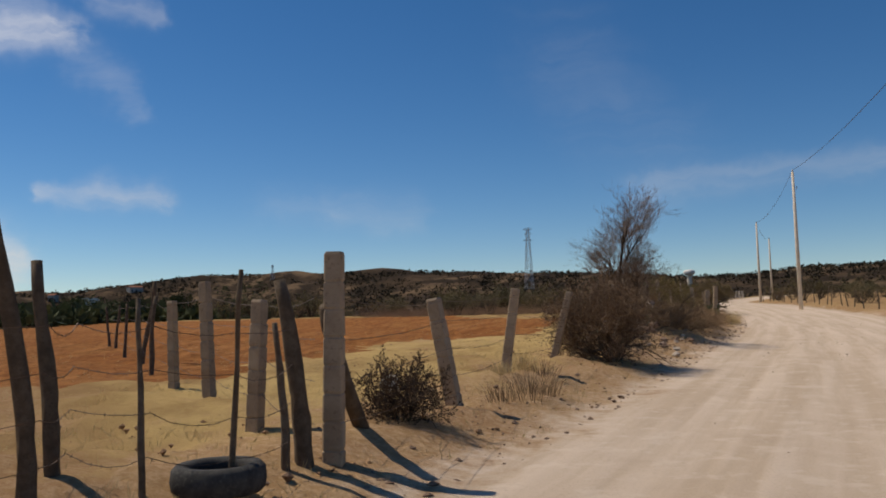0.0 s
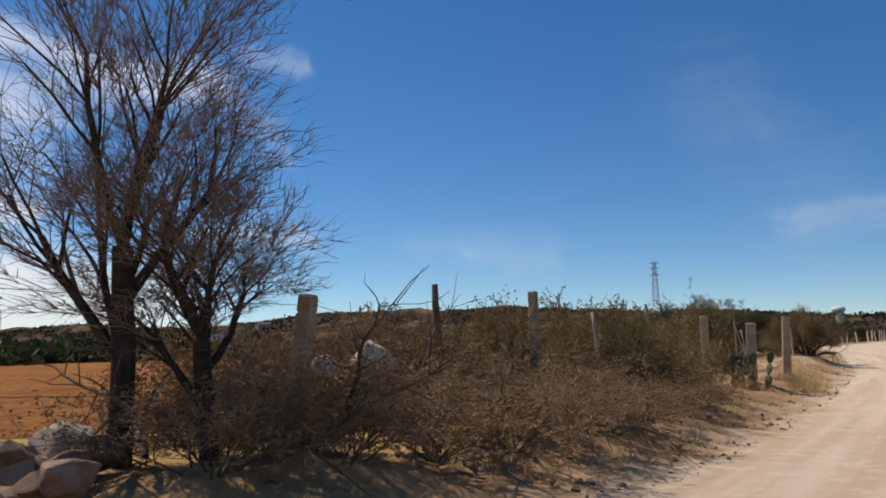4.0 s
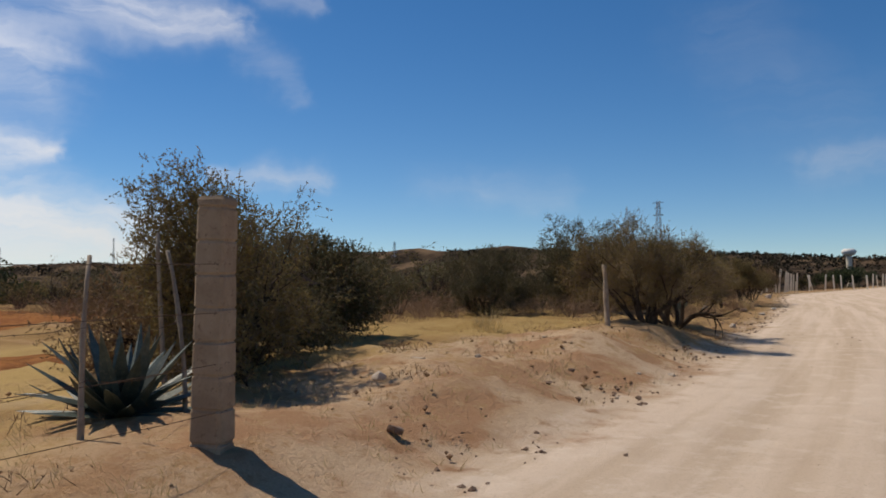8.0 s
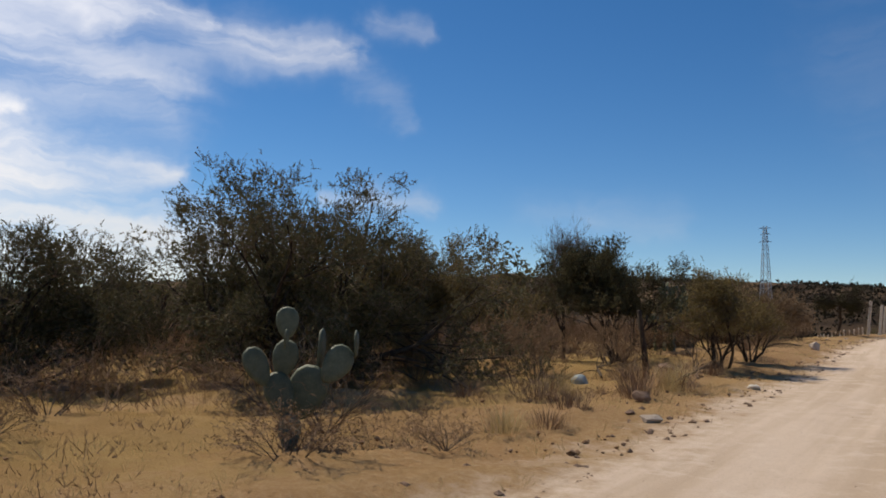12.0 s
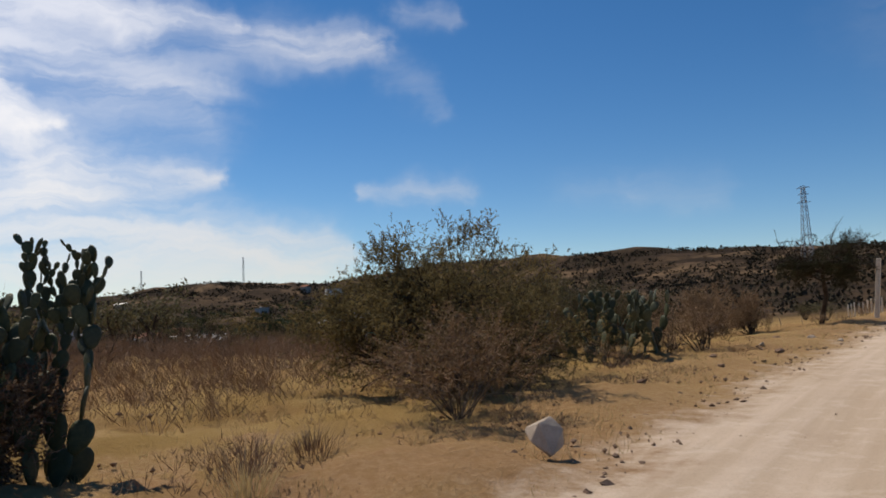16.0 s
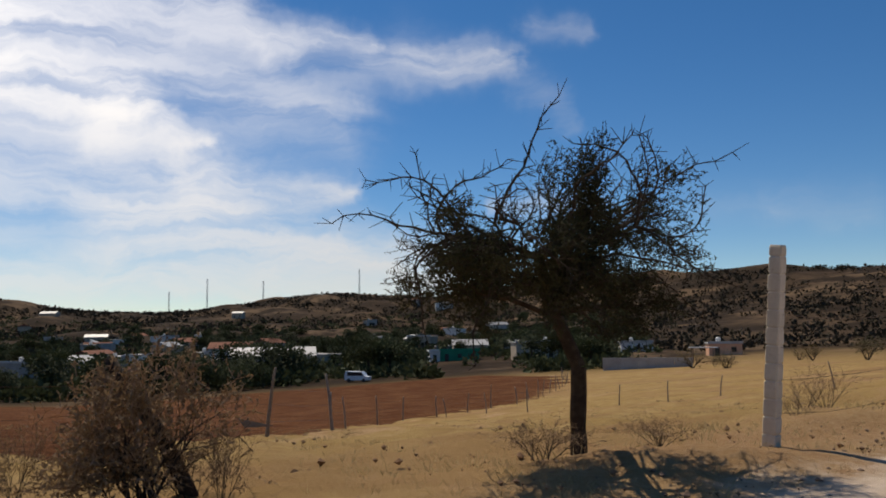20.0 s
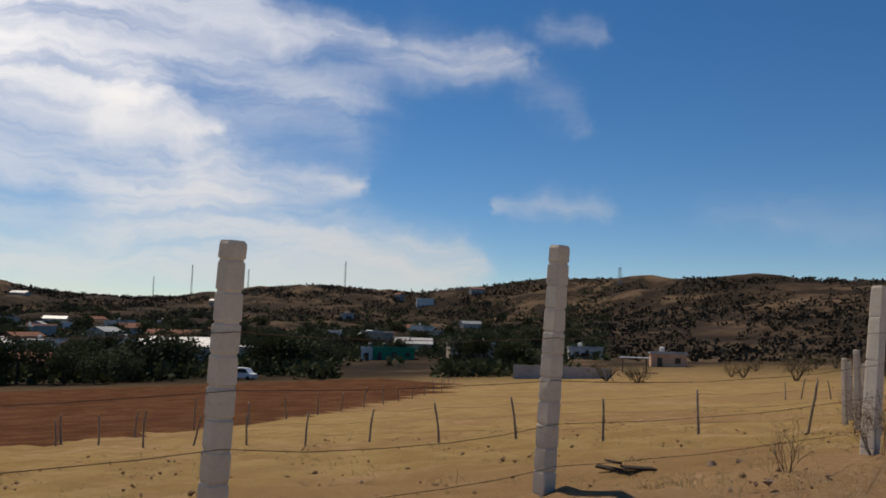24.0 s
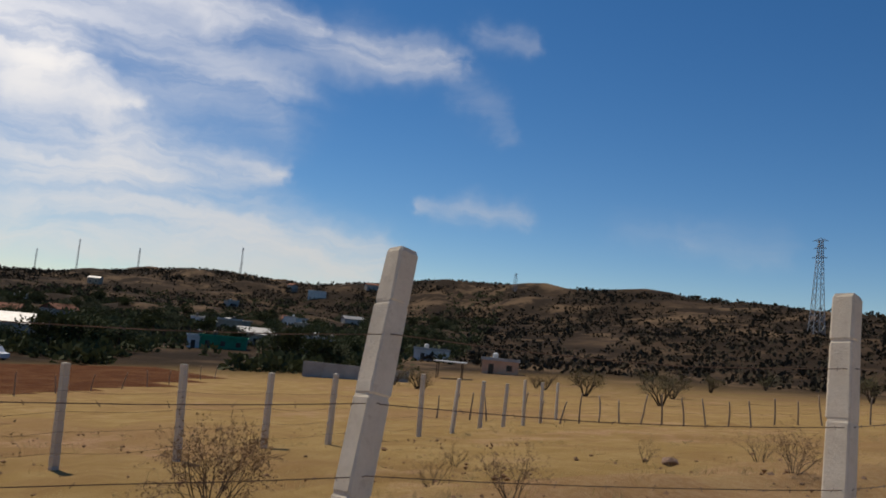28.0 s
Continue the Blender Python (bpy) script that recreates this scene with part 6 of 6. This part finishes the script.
def shed():
    t = thing("open_shed", -112.5, 238, "small open shed with a thin flat roof on posts", "shed", "", 44)
    for x, y in ((-2, -1.5), (2, -1.5), (2, 1.5), (-2, 1.5)):
        b = Build()
        b.tube([(x, y, -0.8), (x, y, 2.6)], [0.08, 0.08], 6)
        part("post", b, OLD_WOOD, t)
    b = Build()
    b.box(-2.6, -2.1, 2.6, 2.6, 2.1, 2.72)
    part("roof", b, ROOF_METAL, t)


shed()


def parked_van(x, y, turn):
    t = thing("parked_van", x, y, "white van parked at the field's edge", "van", "", turn)
    b = Build()
    prof = [(-2.2, 0.35), (2.2, 0.35), (2.25, 0.95), (1.5, 1.1), (0.9, 1.85), (-2.1, 1.9), (-2.25, 1.0)]
    b.loft([[(px, s, pz) for px, pz in prof] for s in (-0.85, 0.85)])
    part("body", b, VAN_WHITE, t)
    b = Build()
    b.loft([[(px, s, pz) for px, pz in ((1.40, 1.15), (0.92, 1.75), (-1.7, 1.75), (-1.7, 1.15))] for s in (-0.86, 0.86)])
    part("side_window", b, DARK_HOLE, t)
    for px in (-1.4, 1.4):
        for s in (-0.8, 0.8):
            b = Build()
            b.tube([(px, s - 0.1, 0.33), (px, s + 0.1, 0.33)], [0.33, 0.33], 16)
            part("wheel", b, RUBBER, t)


parked_van(-138.9, 177.3, 40)

# ---- trees of the village and scrub on the slopes ----


def village_tree(seed, h):
    rng = random.Random(seed)
    trunk, crown = Build(), Build()
    tips = []
    way = limb(trunk, rng, Vector((0, 0, -0.3)), Vector((0, 0, 1)), h * 0.45, 0.16, 0.1, 6, tips, 0.0, 0.7, 3)
    blobs = []
    for k in range(9):
        d = rand_unit(rng)
        d.z = abs(d.z) * 0.7 + 0.1
        end = way[-1][0] + d * h * rng.uniform(0.18, 0.38)
        trunk.tube([way[-1][0], end], [0.08, 0.03], 4, cap=False)
        blobs.append((end, h * rng.uniform(0.14, 0.24)))
    for c, r in blobs:
        for k in range(95):
            d = rand_unit(rng)
            p = c + d * r * rng.uniform(0.5, 1.08)
            ld = (d + rand_unit(rng)).normalized()
            crown.leaf(p, ld, ld.orthogonal().normalized(), h * 0.062, h * 0.024)
    return trunk, crown


TREES = []
for k in range(5):
    tr, cr = village_tree(200 + k, 5.0)
    TREES.append(plant("village_tree", -150 - 14 * k, 160 + 13 * k, "dark green broad tree among the village houses", "tree", (tr, cr), (BARK, VILLAGE_LEAF), "village trees", names=("trunk", "crown")))
KEEP = [(-194, 230), (-188, 238), (-126.5, 263), (-167, 279), (-107, 217), (-138.9, 177.3), (-112, 238)]


def in_view(x, y):
    """Whether a place lies in the open ground before one of the painted houses."""
    for hx, hy in KEEP:
        for s in (0.5, 0.6, 0.7, 0.8, 0.9, 1.0):
            if math.hypot(x - (-17 + (hx + 17) * s), y - (135 + (hy - 135) * s)) < 10:
                return True
    return False


for k in range(285):
    az, d = rng.uniform(46, 114), 125 + 420 * rng.random() ** 1.3
    x, y = -17 - d * math.sin(radians(az)), 130 + d * math.cos(radians(az))
    if x > -118 and 96 < y < 215 and x < float(red_edge(y)) + 40:
        continue
    if not in_view(x, y):
        copy_thing(TREES[k % 5], stand(x, y, rng.uniform(0, 360), 0.1, rng.uniform(1.0, 2.0)))
for k in range(46):
    u, y = 68 + 60 * rng.random() ** 1.5, rng.uniform(-15, 92)
    copy_thing(TREES[k % 5], stand(float(road_x(y)) - u, y, rng.uniform(0, 360), 0.1, rng.uniform(0.5, 1.0)))
for x, y, s in ((-50, 372, 1.9), (-54, 369, 2.1), (-58, 373, 2.0), (-46, 376, 1.7), (-63, 378, 1.8), (-52, 380, 2.2)):
    copy_thing(TREES[0], stand(x, y, x * 7, 0.1, s))


def scrub(name, xs, ys, size, mat, label, seed, tufts=8, leaf=1.0):
    """Thousands of small ragged bushes in one mesh."""
    rs = np.random.RandomState(seed)
    n = len(xs)
    base = np.stack([xs, ys, ground(xs, ys) - 0.2], 1)
    verts = []
    for k in range(tufts):
        d = unit_rows(rs.normal(size=(n, 3)))
        d[:, 2] = np.abs(d[:, 2])
        p = base + d * (size * rs.uniform(0.5, 1.0, n))[:, None] * np.array([0.55, 0.55, 0.62])
        ld = unit_rows(d + unit_rows(rs.normal(size=(n, 3))) * 0.8)
        side = unit_rows(np.cross(ld, rs.normal(size=(n, 3)))) * (size * 0.24 * leaf)[:, None]
        ln = (size * rs.uniform(0.45, 0.8, n) * leaf)[:, None]
        verts.append(np.stack([p, p + ld * ln * 0.5 + side, p + ld * ln, p + ld * ln * 0.5 - side], 1))
    verts = np.concatenate(verts).reshape(-1, 3)
    me = bpy.data.meshes.new(name)
    me.from_pydata(verts.tolist(), [], np.arange(len(verts)).reshape(-1, 4).tolist())
    me.materials.append(mat)
    tagged(new(name, me), label, "scrub", kind="stuff")


def sector(rs, many, az0, az1, d0, d1, power, x0, y0):
    """Places spread over a sector round a point."""
    az, d = np.radians(rs.uniform(az0, az1, many)), d0 + (d1 - d0) * rs.random(many) ** power
    return x0 - d * np.sin(az), y0 + d * np.cos(az), d


rs = np.random.RandomState(31)
xs, ys, ds = sector(rs, 42000, -28, 118, 230, 950, 0.8, -12, 90)
thick = np.sin(xs * 0.031) + np.sin(ys * 0.027 + 1) + np.sin((xs + ys) * 0.06) + rs.normal(size=len(xs)) * 0.8 > -1.2
scrub("hillside_scrub", xs[thick], ys[thick], (rs.uniform(0.6, 2.1, len(xs)) * (1 + ds / 1000))[thick], SCRUB, "dark dry scrub bushes scattered over the hillsides", 5)
xs, ys, ds = sector(rs, 9000, 44, 118, 128, 650, 1.2, -17, 130)
free = ~((xs > -118) & (ys > 96) & (ys < 215)) & np.array([not in_view(x, y) for x, y in zip(xs, ys)])
scrub("village_hedge", xs[free], ys[free], rs.uniform(1.5, 4.2, len(xs))[free], VILLAGE_LEAF, "dark green hedges and bushes between the village houses", 6, 24, 0.55)
xs, ys, ds = sector(rs, 7000, 30, 100, 60, 210, 1.0, -5, 25)
low = (road_x(ys) - xs > 65) & (ys < 100)
scrub("valley_hedge", xs[low], ys[low], rs.uniform(1.2, 3.4, len(xs))[low], VILLAGE_LEAF, "dark green trees and hedges beyond the ploughed field", 7, 20, 0.6)

# scrub at middle distance: copies of a few thorn bushes and dry shrubs
KINDS = [plant("thorn_bush", -33, 71, "dark thorn bush in the scrub behind the road", "bush", light_bush(300, 2.8, 3, 0.10, 3.2), (BARK, TWIG, LEAF_DARK), "scrub bushes"),
         plant("thorn_bush", -30, 78, "olive thorn bush in the scrub behind the road", "bush", light_bush(301, 2.5, 2, 0.09, 3.0), (BARK, TWIG, LEAF_OLIVE), "scrub bushes"),
         plant("dry_shrub", -28, 84, "brown dry shrub in the scrub behind the road", "shrub", light_bush(302, 1.7, 1, 0.08, 2.0), (BARK, DRY_TWIG, LEAF_DRY), "scrub bushes"),
         plant("dry_shrub", -31, 90, "grey leafless shrub in the scrub behind the road", "shrub", light_bush(303, 2.0, 0, 0.08, 2.0), (BARK, TWIG), "scrub bushes")]
for k in range(150):
    u, y = rng.uniform(12, 55), rng.uniform(54, 104)
    if (u < 22 and y < 68) or y < 54 + 14 * float(step(18, 30, u)):
        continue
    copy_thing(KINDS[rng.choice((0, 0, 1, 2, 2, 3))], stand(float(road_x(y)) - u, y, rng.uniform(0, 360), 0.05, rng.uniform(0.65, 1.25)))
for k in range(45):
    u, y = rng.uniform(-22, -7), rng.uniform(30, 150)
    copy_thing(KINDS[rng.choice((0, 1, 2, 2, 3))], stand(float(road_x(y)) - u, y, rng.uniform(0, 360), 0.05, rng.uniform(0.5, 1.1)))
for k in range(50):
    u, y = rng.uniform(60, 130), rng.uniform(-10, 95)
    copy_thing(KINDS[rng.choice((0, 0, 1, 2))], stand(float(road_x(y)) - u, y, rng.uniform(0, 360), 0.05, rng.uniform(0.8, 1.7)))
for k in range(50):
    u, y = rng.uniform(-60, 90), rng.uniform(205, 330)
    copy_thing(KINDS[rng.choice((0, 0, 1, 2))], stand(float(road_x(y)) - u, y, rng.uniform(0, 360), 0.05, rng.uniform(0.9, 1.6)))


# ---- brown undergrowth between the bushes ----


def undergrowth():
    rng = random.Random(55)
    b = Build()
    for k in range(3050):
        y = rng.uniform(62, 107)
        u = rng.uniform(8.5, 34) if y > 70 else rng.uniform(13, 36)
        x = float(road_x(y)) - u
        p = Vector((x, y, float(ground(x, y)) - 0.03))
        h = rng.uniform(0.35, 1.25)
        if k > 2600:
            # low weeds along the verge
            y = rng.uniform(66, 106) if rng.random() < 0.75 else rng.uniform(20, 60)
            u = 4.4 + abs(rng.gauss(0, 1.6))
            x = float(road_x(y)) - u
            p = Vector((x, y, float(ground(x, y)) - 0.03))
            h = rng.uniform(0.08, 0.36) * min(1.0, (u - 3.6) / 2.5)
        for j in range(16):
            d = Vector((rng.uniform(-1.2, 1.2), rng.uniform(-1.2, 1.2), 1)).normalized()
            q = p + Vector((rng.uniform(-.3, .3), rng.uniform(-.3, .3), 0))
            mid = q + d * h * rng.uniform(0.4, 0.8)
            b.blade(q, d, d.orthogonal().normalized(), h * rng.uniform(0.5, 1.1), 0.0042)
            for i in range(3):
                e = (d + rand_unit(rng) * 0.9).normalized()
                b.blade(mid, e, e.orthogonal().normalized(), h * rng.uniform(0.2, 0.45), 0.0035)
    tagged(new("undergrowth", b.mesh("undergrowth", DRY_TWIG)), "tangled dry brown undergrowth between the thorn bushes", "undergrowth", kind="stuff")


undergrowth()

# ---- loose grass, twigs and pebbles on the ground ----


def ground_litter():
    rng = random.Random(99)
    b = Build()
    for k in range(15000):
        y = rng.uniform(2, 164)
        u = 3.0 + abs(rng.gauss(0, 3.6)) if rng.random() < 0.7 else rng.uniform(4, 22)
        x = float(road_x(y)) - u
        p = Vector((x, y, float(ground(x, y)) - 0.02))
        for j in range(4):
            d = Vector((rng.uniform(-1, 1), rng.uniform(-1, 1), rng.uniform(0.5, 1.6))).normalized()
            q = p + Vector((rng.uniform(-.06, .06), rng.uniform(-.06, .06), 0))
            b.blade(q, d, d.orthogonal().normalized(), rng.uniform(0.05, 0.15), 0.0028)
    for k in range(1500):
        y = rng.uniform(104, 185)
        u = rng.uniform(5, 32)
        x = float(road_x(y)) - u
        p = Vector((x, y, float(ground(x, y)) - 0.02))
        s = rng.uniform(0.05, 0.22)
        for j in range(18):
            d = Vector((rng.uniform(-1, 1), rng.uniform(-1, 1), rng.uniform(0.3, 1.2))).normalized()
            b.blade(p + Vector((rng.uniform(-s, s), rng.uniform(-s, s), 0)), d, d.orthogonal().normalized(), s * rng.uniform(0.6, 1.3), 0.0035)
    tagged(new("dry_grass", b.mesh("dry_grass", GRASS)), "short dry straw scattered over the verge and pasture", "grass", kind="stuff")
    for name, mat, many, label, cat in (("pebbles", ROCK, 4200, "loose brown pebbles along the road's edge", "gravel"), ("clods", CLOD, 6800, "dark clods and dung scattered over verge and pasture", "soil")):
        b = Build()
        for k in range(many):
            y = rng.uniform(0, 164)
            side = rng.random()
            if mat is ROCK:
                u = 2.7 + abs(rng.gauss(0, 0.8)) if side < 0.75 else (rng.uniform(-4, 2.8) if side < 0.85 else rng.uniform(3, 16))
                s = (0.012 + 0.045 * rng.random() ** 4) * (0.5 if u < 2.7 else 1.0)
            else:
                u = 3.0 + abs(rng.gauss(0, 2.6)) if side < 0.75 else rng.uniform(4, 26)
                s = 0.010 + 0.034 * rng.random() ** 4
                if k > 5200:
                    # dung and clods over the northern pasture
                    y, u, s = rng.uniform(114, 170), rng.uniform(4.6, 30), 0.02 + 0.05 * rng.random() ** 2
            x = float(road_x(y)) - u
            p = Vector((x, y, float(ground(x, y)) + s * 0.15))
            o = len(b.v)
            turn = rng.uniform(0, 6.28)
            for i in range(5):
                a = turn + i * 1.257
                b.v.append(tuple(p + Vector((math.cos(a), math.sin(a), rng.uniform(-.3, .3))) * s * rng.uniform(0.6, 1.3)))
            b.v.append(tuple(p + Vector((0, 0, s * rng.uniform(0.35, 0.75)))))
            b.v.append(tuple(p + Vector((0, 0, -s))))
            for i in range(5):
                b.f += [(o + i, o + (i + 1) % 5, o + 5), (o + (i + 1) % 5, o + i, o + 6)]
        tagged(new(name, b.mesh(name, mat)), label, cat, kind="stuff")


ground_litter()
